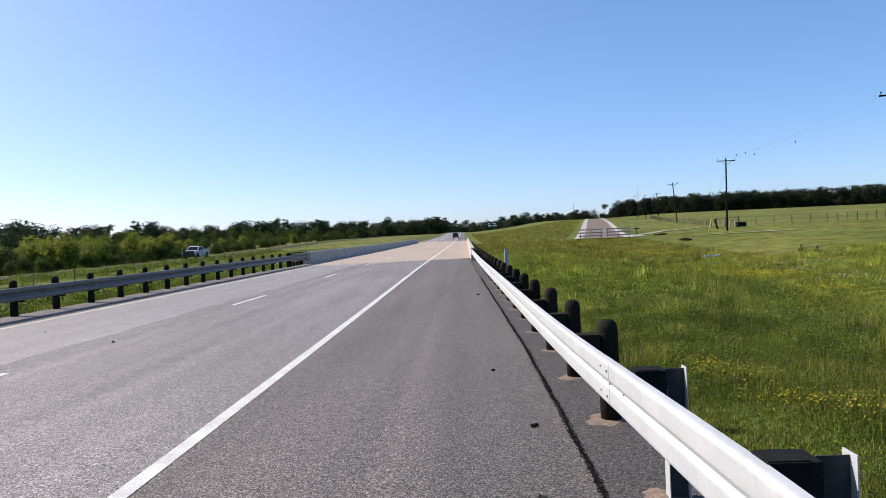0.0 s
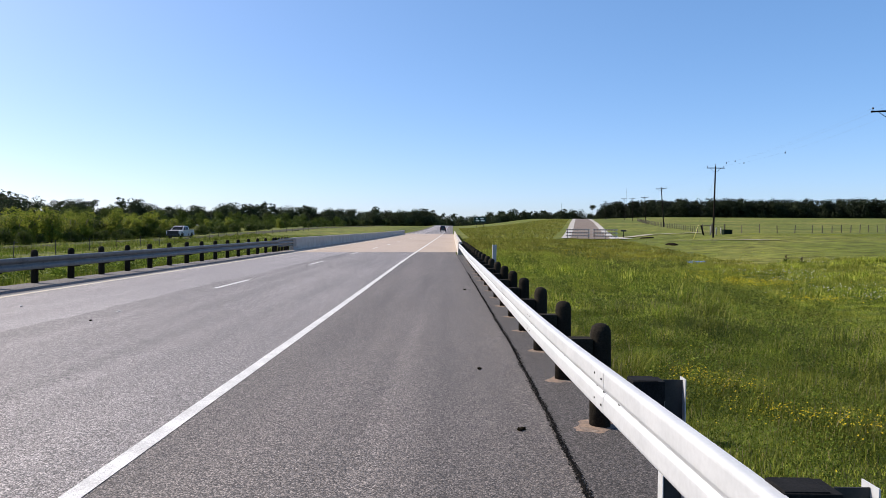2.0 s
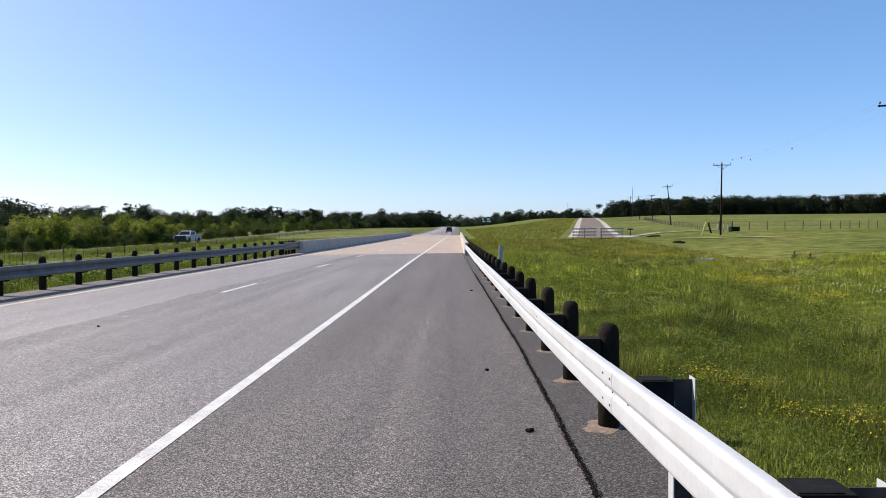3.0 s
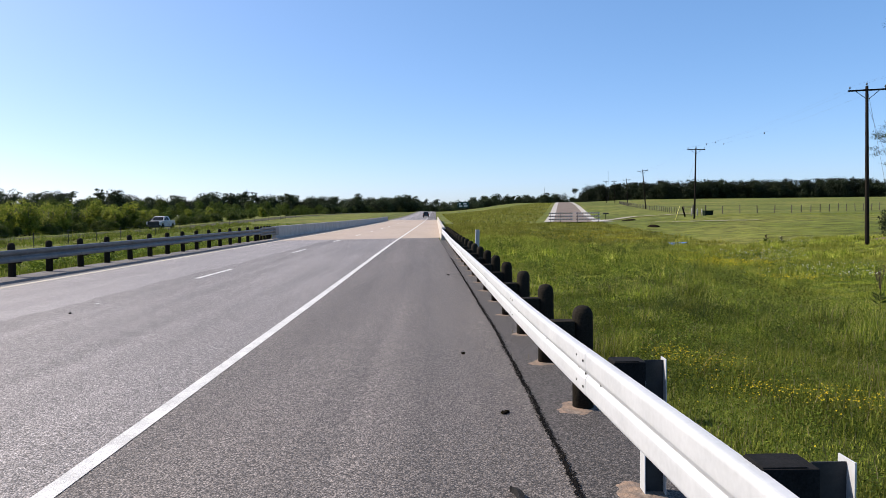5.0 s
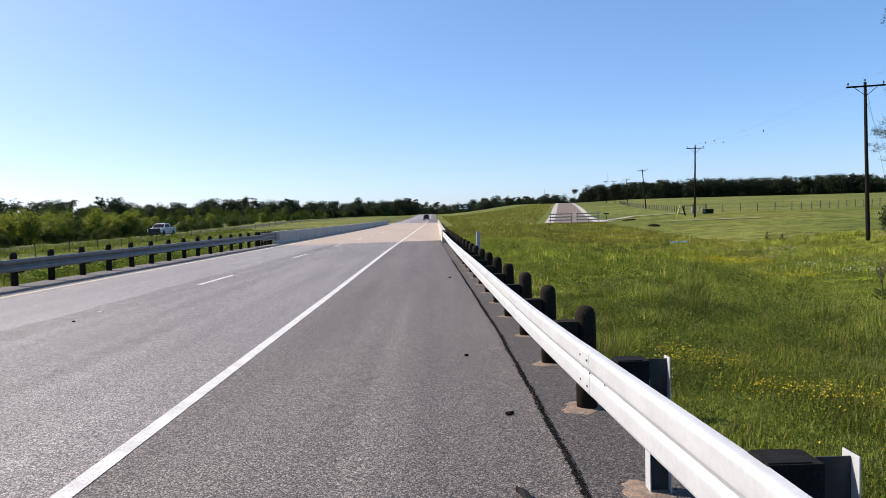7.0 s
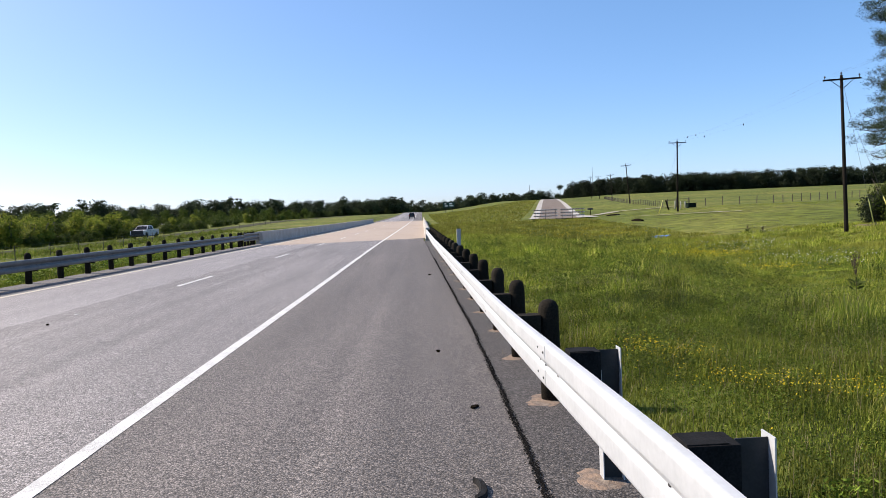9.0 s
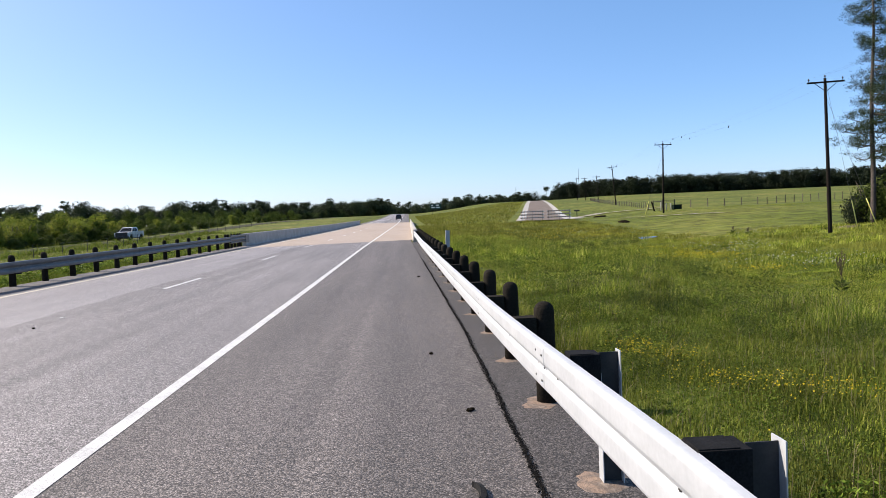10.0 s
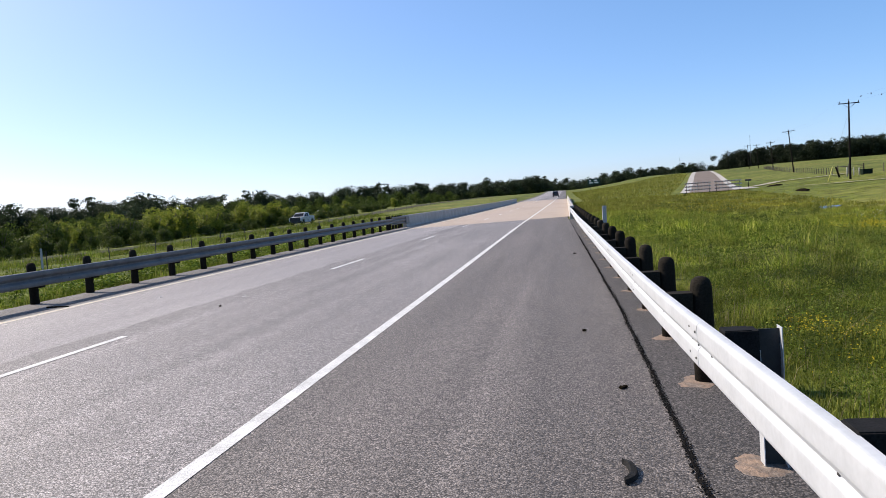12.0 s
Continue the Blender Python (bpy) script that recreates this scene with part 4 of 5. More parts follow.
delineator(-29.1, 35.5, 1.25, "pale marker post in the verge grass")


def barricade(x, y, w, turn, label):
    b = new("road_barricade")
    b.matrix_basis = pose(x, y, land_at(x, y) + 0.12, 0, 0, turn)
    for s in (-w / 2 + 0.25, 0.0, w / 2 - 0.25):
        part("upright", box(s - 0.035, s + 0.035, 0.02, 0.08, 0.0, 1.5, 0.008), RUST, b)
        part("foot", box(s - 0.04, s + 0.04, -0.6, 0.6, 0.0, 0.07, 0.008), RUST, b)
    for z in (0.36, 0.82, 1.28):
        board = part("board", box(-w / 2, w / 2, -0.015, 0.015, z, z + 0.17, 0.004), BOARD_WHITE, b)
        n = int(w / 0.42)
        for k in range(n):
            x0 = -w / 2 + 0.06 + k * 0.42
            bm = bmesh.new()
            q = [bm.verts.new(p) for p in ((x0, -0.019, z + 0.003), (x0 + 0.17, -0.019, z + 0.003), (x0 + 0.31, -0.019, z + 0.167), (x0 + 0.14, -0.019, z + 0.167))]
            bm.faces.new(q)
            part("stripe", bm, BOARD_RED, board)
    return tagged(b, label, "barricade", "barricades closing the frontage road")


barricade(18.9, 107.4, 3.6, -9, "striped board barricade standing across the frontage road")
barricade(22.9, 106.8, 3.6, -9, "striped board barricade standing across the frontage road")


def wire_fence(name, path, gap, h, mat, label, strands=4, r0=0.05):
    """Posts and strands along a line on the land."""
    fence = new(name)
    spots = []
    for a, b in zip(path, path[1:]):
        a, b = Vector(a), Vector(b)
        n = max(1, int((b - a).length / gap))
        spots += [a + (b - a) * k / n for k in range(n)]
    spots.append(Vector(path[-1]))
    r = random.Random(len(spots))
    me = None
    for p in spots:
        if me is None:
            me = bpy.data.meshes.new("fence_post")
            bm = lathe([(r0, -0.4), (r0 * 0.95, h * 0.7), (r0 * 0.9, h - 0.02), (r0 * 0.6, h)], 8)
            bm.to_mesh(me), bm.free(), me.materials.append(mat)
        o = new("fence_post", me)
        o.parent = fence
        o.matrix_basis = pose(p.x, p.y, land_at(p.x, p.y), r.uniform(-4, 4), r.uniform(-4, 4), r.uniform(0, 90)) @ Matrix.Diagonal((1, 1, r.uniform(0.9, 1.08), 1))
    for k in range(strands):
        z = h * (0.25 + 0.7 * k / max(1, strands - 1))
        part("strand", tube([(p.x, p.y, land_at(p.x, p.y) + z) for p in spots], [0.0025] * len(spots), 4), WIRE, fence)
    return tagged(fence, label, "fence")


wire_fence("pasture_fence", [(47.5, 117.5), (60, 119.5), (84, 134), (120, 150)], 2.8, 1.35, FENCE_WOOD, "timber post and wire fence across the pasture", r0=0.075)
wire_fence("pasture_fence", [(42.5, 124), (47, 150), (52, 180), (60, 220), (75, 290)], 2.6, 1.12, FENCE_WOOD, "timber post and wire fence beside the pole line", r0=0.06)
wire_fence("verge_fence", [(-27, -5), (-28, 40), (-31, 75), (-35, 110), (-35, 190), (-31, 260)], 5.6, 1.15, STEEL_POST, "steel post and wire fence in the verge", r0=0.03)


def farm_gate(x, y, w, label):
    g = new("farm_gate")
    g.matrix_basis = pose(x, y, land_at(x, y), 0, 0, 12)
    for s in (0, w):
        part("gate_post", lathe([(0.11, -0.4), (0.105, 1.5), (0.08, 1.56)], 10, at=(s, 0)), FENCE_WOOD, g, smooth=True)
    for z in (0.25, 0.55, 0.85, 1.15, 1.35):
        part("gate_rail", tube([(0.12, 0, z), (w - 0.12, 0, z)], [0.022, 0.022], 6), STEEL_POST, g)
    part("brace", tube([(-1.6, 0.1, 1.2), (0, 0, 1.2)], [0.06, 0.06], 8), FENCE_WOOD, g)
    part("brace_post", lathe([(0.09, -0.4), (0.085, 1.4), (0.07, 1.45)], 10, at=(-1.7, 0.1)), FENCE_WOOD, g, smooth=True)
    return tagged(g, label, "gate")


farm_gate(44.2, 121.8, 2.4, "steel field gate between dark timber posts")
for x, y, h, lean in ((40.6, 112.5, 1.3, 0), (41.6, 112.8, 1.1, 0), (42.4, 113.0, 1.0, 0)):
    m = part("marker_post", lathe([(0.09, -0.3), (0.09, h), (0.05, h + 0.05)], 10), PALE, smooth=True)
    m.matrix_basis = pose(x, y, land_at(x, y), 0, lean, 0)
    tagged(m, "short pale bollard near the field gate", "bollard", "bollards by the gate")
stump = part("leaning_post", lathe([(0.14, -0.3), (0.12, 1.6), (0.08, 1.66)], 10), POLE_WOOD, smooth=True)
stump.matrix_basis = pose(39.9, 113.5, land_at(39.9, 113.5), 0, -16, 0)
tagged(stump, "dark leaning timber post by the gate", "post")


def bin_(x, y, label):
    b = new("feed_bin")
    b.matrix_basis = pose(x, y, land_at(x, y), 0, 0, 8) @ Matrix.Scale(0.8, 4)
    part("body", box(-0.85, 0.85, -0.5, 0.5, 0.05, 0.85, 0.05), BIN_GREEN, b)
    part("lid", box(-0.9, 0.9, -0.55, 0.55, 0.85, 0.95, 0.03), BIN_GREEN, b)
    for s in (-0.7, 0.7):
        part("foot", box(s - 0.08, s + 0.08, -0.4, 0.4, -0.1, 0.06, 0.01), BIN_GREEN, b)
    return tagged(b, label, "bin")


bin_(42.8, 111.5, "dark green lidded bin beside a utility pole")


def mailbox(x, y, label):
    b = new("mailbox")
    b.matrix_basis = pose(x, y, land_at(x, y))
    part("post", box(-0.05, 0.05, -0.05, 0.05, -0.3, 1.05, 0.01), POLE_WOOD, b)
    bm = bmesh.new()
    prof = [(-0.14, 0), (0.14, 0), (0.14, 0.16)] + [(0.14 * math.cos(a), 0.16 + 0.12 * math.sin(a)) for a in np.linspace(0.4, 2.74, 6)] + [(-0.14, 0.16)]
    lo, hi = [bm.verts.new((-0.45, p, 1.05 + z)) for p, z in prof], [bm.verts.new((0.45, p, 1.05 + z)) for p, z in prof]
    for k in range(len(prof)):
        bm.faces.new((lo[k], lo[(k + 1) % len(prof)], hi[(k + 1) % len(prof)], hi[k]))
    bm.faces.new(lo[::-1]), bm.faces.new(hi)
    part("box", bm, TRIM, b)
    return tagged(b, label, "mailbox")


mailbox(28.4, 118.5, "black mailbox on a post beside the frontage road")


def guy(pole_top, foot, label):
    g = new("guy_wire")
    a, b = Vector(pole_top), Vector(foot)
    part("cable", tube([a, b], [0.008, 0.008], 5), WIRE, g)
    part("guard", tube([b, b + (a - b).normalized() * 2.1], [0.032, 0.028], 8), GUARD_YELLOW, g, "yellow plastic guard", smooth=True)
    return tagged(g, label, "guy wire", "guy wires of the pole")


for fx, fy, up in ((30.9, 47.4, 9.5), (32.6, 47.9, 8.6)):
    guy((29.2, 48.0, up), (fx, fy, land_at(fx, fy)), "guy wire in a pale yellow guard")


guy((37.2, 102.0, 9.0), (34.3, 101.6, land_at(34.3, 101.6)), "guy wire in a pale yellow guard beside the field gate")


def cable(a, b, sag, label):
    a, b = Vector(a), Vector(b)
    pts = [a + (b - a) * (k / 16) + Vector((0, 0, -sag * k * (16 - k) / 64)) for k in range(17)]
    return tagged(part("power_cable", tube(pts, [0.0022] * 17, 4), WIRE), label, "power cable", "power cables")


ENDS = [(19.5, -6.0, 9.6)] + [(x, y, top) for x, y, top, _ in POLES[:5]]
for (x0, y0, z0), (x1, y1, z1) in zip(ENDS, ENDS[1:]):
    for s in (-1.1, 0.0, 1.1):
        lift_up = 0.22 if s == 0 else 0.0
        cable((x0 + s, y0, z0 + lift_up), (x1 + s, y1, z1 + lift_up), 0.6, "thin dark power cable between poles")


def line_marker(k, s, side):
    """A dark marker hung on a cable, s of the way from pole k to the nearer one."""
    (x1, y1, z1), (x0, y0, z0) = ENDS[k + 1], ENDS[k]
    x, y, z = x1 + (x0 - x1) * s + side * 1.1, y1 + (y0 - y1) * s, z1 + (z0 - z1) * s - 2.4 * s * (1 - s) + (0.22 if side == 0 else 0)
    bm = lathe([(0.02, -0.12), (0.045, -0.10), (0.05, 0.03), (0.03, 0.08), (0.012, 0.10)], 10)
    ob = part("line_marker", bm, TRIM, smooth=True)
    ob.matrix_basis = pose(x, y, z - 0.05)
    return tagged(ob, "small dark marker clipped on a power cable", "line marker", "markers on the cables")


for s, side in ((0.22, -1), (0.22, 0), (0.22, 1), (0.52, 1)):
    line_marker(1, s, side)


def mast(x, y, top, w, label):
    base = land_at(x, y)
    ob = part("radio_mast", lathe([(w, -1), (w * 0.9, (top - base) / 2), (w * 0.6, top - base)], 6), STEEL_POST)
    ob.matrix_basis = pose(x, y, base)
    return tagged(ob, label, "mast")


mast(105.6, 690.0, 26.5, 0.22, "thin distant steel mast")
mast(102.0, 420.0, 25.8, 0.10, "thin radio mast above the wood")


def highway_sign(x, y, w, h, z, label):
    s = new("highway_sign")
    s.matrix_basis = pose(x, y, 0)
    panel = part("panel", box(-w / 2, w / 2, -0.04, 0.0, z, z + h, 0.02), SIGN_GREEN, s)
    for k, (a, b, zz, hh) in enumerate(((-0.36, -0.22, 0.6, 0.22), (0.02, 0.30, 0.6, 0.2), (-0.36, -0.08, 0.22, 0.18), (0.05, 0.38, 0.22, 0.18))):
        part("text_bar", box(a * w, b * w, -0.05, -0.042, z + zz * h, z + (zz + hh) * h), SIGN_WHITE, panel)
    for a in (-0.3, 0.3):
        part("leg", box(a * w - 0.08, a * w + 0.08, 0.0, 0.16, land_at(x, y) - 0.5, z + h * 0.9), STEEL_POST, s)
    return tagged(s, label, "road sign")


highway_sign(12.4, 318.0, 5.2, 2.5, 4.5, "green highway sign with white lettering bars")
# ---- vehicles ----
def skin(profile, widths, bm=None):
    """A body shell: a closed side outline (y, z) with a half width for each point, rounded across."""
    bm = bm or bmesh.new()
    rows = []
    for (y, z), w in zip(profile, widths):
        rows.append([bm.verts.new((s * w * k, y, z)) for s, k in ((-1, 1.0), (-1, 0.93), (1, 0.93), (1, 1.0))])
    n = len(rows)
    for i in range(n):
        a, b = rows[i], rows[(i + 1) % n]
        for k in range(3):
            bm.faces.new((a[k], a[k + 1], b[k + 1], b[k]))
    bm.faces.new([r[0] for r in rows]), bm.faces.new([r[3] for r in rows][::-1])
    bmesh.ops.recalc_face_normals(bm, faces=bm.faces)
    return bm


def wheel(car, x, y, r0, w):
    s = 1 if x > 0 else -1
    wh = new("wheel")
    wh.parent = car
    wh.matrix_basis = pose(x, y, r0, 0, 90 * s, 0)
    part("tyre", lathe([(r0 * 0.62, -w / 2), (r0 * 0.93, -w / 2), (r0, -w * 0.33), (r0, w * 0.33), (r0 * 0.93, w / 2), (r0 * 0.62, w / 2)], 22), RUBBER, wh, smooth=False)
    bm = lathe([(r0 * 0.60, w * 0.35), (r0 * 0.60, w * 0.47), (r0 * 0.50, w * 0.40), (r0 * 0.16, w * 0.44), (r0 * 0.14, w * 0.50)], 16)
    part("rim", bm, STEEL_POST, wh)


def pickup(x, y, turn, label):
    """A crew-cab pickup, its nose towards -y."""
    car = new("pickup_truck")
    car.matrix_basis = pose(x, y, land_at(x, y) + 0.08, 0, 0, turn)
    nose = [(-2.92, 0.52), (-2.97, 0.75), (-2.94, 1.08), (-2.86, 1.20), (-1.60, 1.28), (-1.50, 1.30), (1.05, 1.30), (1.05, 0.50), (0.9, 0.46), (-1.35, 0.46), (-1.38, 0.70), (-1.55, 0.92), (-1.90, 1.0), (-2.25, 0.92), (-2.42, 0.70), (-2.45, 0.52)]
    part("body", skin(nose, [0.95, 0.98, 0.97, 0.93] + [0.97] * 12), WHITE_PAINT, car)
    cab = [(-1.62, 1.27), (-0.72, 1.86), (-0.45, 1.93), (0.70, 1.92), (0.98, 1.80), (1.04, 1.27)]
    part("cab", skin(cab, [0.92, 0.74, 0.72, 0.72, 0.74, 0.92]), WHITE_PAINT, car)
    bed = [(1.08, 0.55), (1.08, 1.36), (2.86, 1.36), (2.90, 1.30), (2.90, 0.62), (2.74, 0.55), (2.52, 0.55), (2.46, 0.75), (2.28, 0.93), (1.95, 1.0), (1.62, 0.93), (1.44, 0.75), (1.40, 0.55)]
    part("bed", skin(bed, [0.96] * 13), WHITE_PAINT, car)
    part("bed_well", box(-0.80, 0.80, 1.16, 2.78, 1.34, 1.366), TRIM, car, "dark open cargo bed")

    def quad(name, pts, mat, lab=""):
        bm = bmesh.new()
        a = [bm.verts.new(p) for p in pts]
        bm.faces.new(a)
        bmesh.ops.solidify(bm, geom=list(bm.faces), thickness=0.012)
        return part(name, bm, mat, car, lab)

    quad("windscreen", [(-0.80, -1.555, 1.345), (0.80, -1.555, 1.345), (0.66, -0.80, 1.835), (-0.66, -0.80, 1.835)], DARK_GLASS)
    quad("rear_window", [(0.76, 1.050, 1.36), (-0.76, 1.050, 1.36), (-0.66, 1.0, 1.76), (0.66, 1.0, 1.76)], DARK_GLASS)
    for s in (-1, 1):
        def side(y, z):
            return (s * (0.945 - (z - 1.27) * 0.315), y, z)
        quad("front_side_window", [side(-1.22, 1.36), side(-0.42, 1.36), side(-0.42, 1.82), side(-0.66, 1.82)], DARK_GLASS)
        quad("rear_side_window", [side(-0.32, 1.36), side(0.66, 1.36), side(0.58, 1.80), side(-0.32, 1.82)], DARK_GLASS)
        part("headlight", box(s * 0.90 - 0.08, s * 0.90 + 0.07, -2.995, -2.86, 0.90, 1.12, 0.02), LAMP_GLASS, car)
        part("tail_light", box(s * 0.93 - 0.05, s * 0.93 + 0.04, 2.84, 2.915, 0.92, 1.28, 0.015), RED_LAMP, car)
        part("mirror", box(s * 1.02 - 0.10, s * 1.02 + 0.12, -1.22, -1.08, 1.36, 1.60, 0.03), TRIM, car)
        part("running_board", box(s * 0.98 - 0.09, s * 0.98 + 0.06, -1.30, 1.35, 0.38, 0.45, 0.02), TRIM, car)
        for yy in (-0.50, 0.60):
            part("door_handle", box(s * 0.985 - 0.015, s * 0.985 + 0.02, yy - 0.12, yy, 1.12, 1.15, 0.006), TRIM, car)
        for yy in (-1.42, -0.38, 0.74):
            part("door_seam", box(s * 0.972 - 0.004, s * 0.972 + 0.004, yy - 0.008, yy + 0.008, 0.52, 1.28), TRIM, car)
        for yy in (-1.90, 1.95):
            wheel(car, s * 0.84, yy, 0.41, 0.28)
    part("grille", box(-0.84, 0.84, -3.02, -2.88, 0.60, 1.24, 0.04), TRIM, car, "black grille")
    for z in (0.82, 0.92, 1.02):
        part("grille_bar", box(-0.74, 0.74, -3.035, -3.01, z - 0.012, z + 0.012, 0.004), RUST, car)
    part("front_bumper", box(-0.99, 0.99, -3.05, -2.80, 0.44, 0.70, 0.04), TRIM, car, "black bumper")
    part("rear_bumper", box(-0.96, 0.96, 2.84, 3.0, 0.48, 0.64, 0.03), CHROME, car)
    part("underbody", box(-0.75, 0.75, -2.6, 2.7, 0.32, 0.60, 0.05), TRIM, car)
    return tagged(car, label, "pickup truck")


pickup(-40.3, 105.2, 0, "white crew-cab pickup with a black grille on the side road")


def far_suv(x, y, label):
    car = new("sport_utility_car")
    car.matrix_basis = pose(x, y, float(road_z(x, y)) + 0.01)
    low = [(-2.3, 0.35), (-2.38, 0.6), (-2.36, 1.0), (-2.28, 1.12), (1.2, 1.12), (2.2, 1.0), (2.35, 0.8), (2.35, 0.4), (1.9, 0.32), (1.75, 0.62), (1.1, 0.62), (0.95, 0.32), (-0.95, 0.32), (-1.1, 0.62), (-1.75, 0.62), (-1.9, 0.32)]
    part("body", skin(low, [0.90] * 16), BLACK_PAINT, car)
    part("cabin", skin([(-2.2, 1.10), (-1.85, 1.66), (-1.6, 1.74), (0.2, 1.74), (0.5, 1.68), (1.25, 1.10)], [0.86, 0.68, 0.66, 0.66, 0.68, 0.86]), BLACK_PAINT, car)
    bm = bmesh.new()
    bm.faces.new([bm.verts.new(p) for p in ((-0.66, -2.16, 1.20), (0.66, -2.16, 1.20), (0.56, -1.90, 1.60), (-0.56, -1.90, 1.60))])
    part("rear_window", bm, DARK_GLASS, car)
    for s in (-1, 1):
        part("tail_light", box(s * 0.78 - 0.1, s * 0.78 + 0.1, -2.40, -2.30, 0.85, 1.05, 0.015), RED_LAMP, car)
        for yy in (-1.42, 1.42):
            wheel(car, s * 0.80, yy, 0.36, 0.23)
    part("bumper", box(-0.86, 0.86, -2.45, -2.3, 0.38, 0.62, 0.03), TRIM, car)
    return tagged(car, label, "car")


far_suv(-2.9, 222.0, "black sport utility car driving away on the carriageway")


# ---- left parapet's end: wider transition beam and closer posts ----
approach = new("guardrail_transition")
part("rail_beam", beam(THRIE, np.linspace(43.4, 47.9, 5), lambda y: (LEFT(y)[0] + 0.005, LEFT(y)[1] - 0.02, -1)), GALV_SHADED, approach)
part("end_shoe", box(-10.63, -10.595, 47.3, 48.3, float(road_z(-11, 48)) + 0.22, float(road_z(-11, 48)) + 0.74, 0.01), GALV_SHADED, approach)
for y in (43.9, 44.7, 45.5, 46.3, 47.0):
    part("post", lathe([(0.085, -0.3), (0.085, 0.78), (0.075, 0.83), (0.03, 0.87)], 14), WOOD_POST, approach, smooth=True).matrix_basis = pose(-10.90, y, float(road_z(-11, y)))
tagged(approach, "wide steel transition beam bolted to the bridge parapet", "guardrail")


# ---- grass, weeds and flowers ----
gr = np.random.RandomState(11)


def tufted(x, y):
    """Where the sward grows taller, 0 to 1."""
    return 0.5 + 0.25 * np.sin(1.1 * x + 0.7 * np.sin(0.8 * y)) * np.sin(0.75 * y + 0.9 * np.sin(0.6 * x)) + 0.25 * np.sin(3.3 * x - 1.1 * y) * np.sin(2.4 * y + 0.7 * x)


def blades(name, n, xr, yr, h0, h1, w, mat, label, keep=None, up=0.0, spots=None, spread=0.1, bent=True):
    """Single blades as one mesh, bent in the middle where they stand near."""
    x, y = gr.uniform(*xr, n), gr.uniform(*yr, n)
    if spots:
        pick = np.array(spots)[gr.randint(0, len(spots), n)]
        x, y = pick[:, 0] + gr.normal(0, spread, n), pick[:, 1] + gr.normal(0, spread, n)
    if keep is not None:
        ok = keep(x, y)
        x, y = x[ok], y[ok]
    n = len(x)
    z = land(x, y) + up
    h = gr.uniform(h0, h1, n) * (0.30 + 2.1 * tufted(x, y) ** 2.4)
    a, lean = gr.uniform(0, 6.283, n), gr.uniform(0.05, 0.95, n) ** 1.4 * h
    b = a + gr.uniform(-0.9, 0.9, n)
    dx, dy = np.cos(a) * w / 2, np.sin(a) * w / 2
    lx, ly = -np.sin(b) * lean + 0.05 * h, np.cos(b) * lean
    foot = [np.column_stack([x - dx, y - dy, z - 0.03]), np.column_stack([x + dx, y + dy, z - 0.03])]
    waist = [np.column_stack([x + e * dx * 0.8 + lx * 0.35, y + e * dy * 0.8 + ly * 0.35, z + h * 0.6]) for e in (-1, 1)]
    P = np.stack(foot + (waist if bent else []) + [np.column_stack([x + lx, y + ly, z + h])], axis=1)
    m = P.shape[1]
    k = np.arange(n)[:, None] * m
    tris = (np.concatenate([k + [0, 1, 3], k + [0, 3, 2], k + [2, 3, 4]], axis=1) if bent else k + [0, 1, 2]).reshape(-1)
    me = bpy.data.meshes.new(name)
    me.vertices.add(n * m), me.loops.add(len(tris)), me.polygons.add(len(tris) // 3)
    me.vertices.foreach_set("co", P.ravel())
    me.loops.foreach_set("vertex_index", tris.astype(np.int32))
    me.polygons.foreach_set("loop_start", np.arange(0, len(tris), 3, dtype=np.int32))
    me.update(calc_edges=True)
    me.materials.append(mat)
    return tagged(new(name, me), label, "grass", kind="stuff")


verge = lambda x, y: x > 1.74 + taper(y) + 0.10 * np.sin(3 * y) + 0.05
wide = lambda x, y: x < 0.75 * y + 3
# Dark leaf layer standing in for the shade between the grass blades.
blades("undergrowth", 110000, (1.6, 9.5), (1.2, 13), 0.04, 0.10, 0.009, SHADE_HERB, "dense low leaves, shade-dark, filling the gaps under the long grass", lambda x, y: verge(x, y) & (x < 0.75 * y + 2), bent=False)
blades("undergrowth", 24000, (1.2, 20), (13, 26), 0.05, 0.13, 0.020, SHADE_HERB, "dense low leaves, shade-dark, filling the gaps under the bank's grass", lambda x, y: verge(x, y) & wide(x, y), bent=False)
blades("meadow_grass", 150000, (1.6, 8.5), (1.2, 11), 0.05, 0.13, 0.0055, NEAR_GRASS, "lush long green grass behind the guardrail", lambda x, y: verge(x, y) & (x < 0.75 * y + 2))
blades("meadow_grass", 170000, (1.2, 17), (11, 28), 0.07, 0.18, 0.012, GRASS, "tall green meadow grass on the bank", lambda x, y: verge(x, y) & wide(x, y), bent=False)
blades("meadow_grass", 170000, (1.0, 44), (28, 56), 0.12, 0.30, 0.034, GRASS, "rough meadow grass in the ditch", lambda x, y: verge(x, y) & wide(x, y), bent=False)
blades("meadow_grass", 60000, (0.8, 24), (56, 112), 0.10, 0.28, 0.075, OLIVE, "rough olive and yellowish grass along the far bank", lambda x, y: verge(x, y) & ~((np.abs(x - 20.9) < 7) & (y > 105)), bent=False)
blades("verge_grass", 46000, (-14.2, -11.1), (9, 60), 0.06, 0.20, 0.022, VERGE, "lush green grass behind the far guardrail", lambda x, y: x > -0.85 * y - 3, bent=False)
blades("verge_grass", 60000, (-26, -13.8), (12, 70), 0.05, 0.14, 0.04, VERGE, "short green verge grass", lambda x, y: x > -0.85 * y - 3, bent=False)
blades("verge_grass", 50000, (-37, -20), (24, 130), 0.07, 0.2, 0.06, VERGE, "green verge grass beside the side road", lambda x, y: x > -0.85 * y - 4, bent=False)
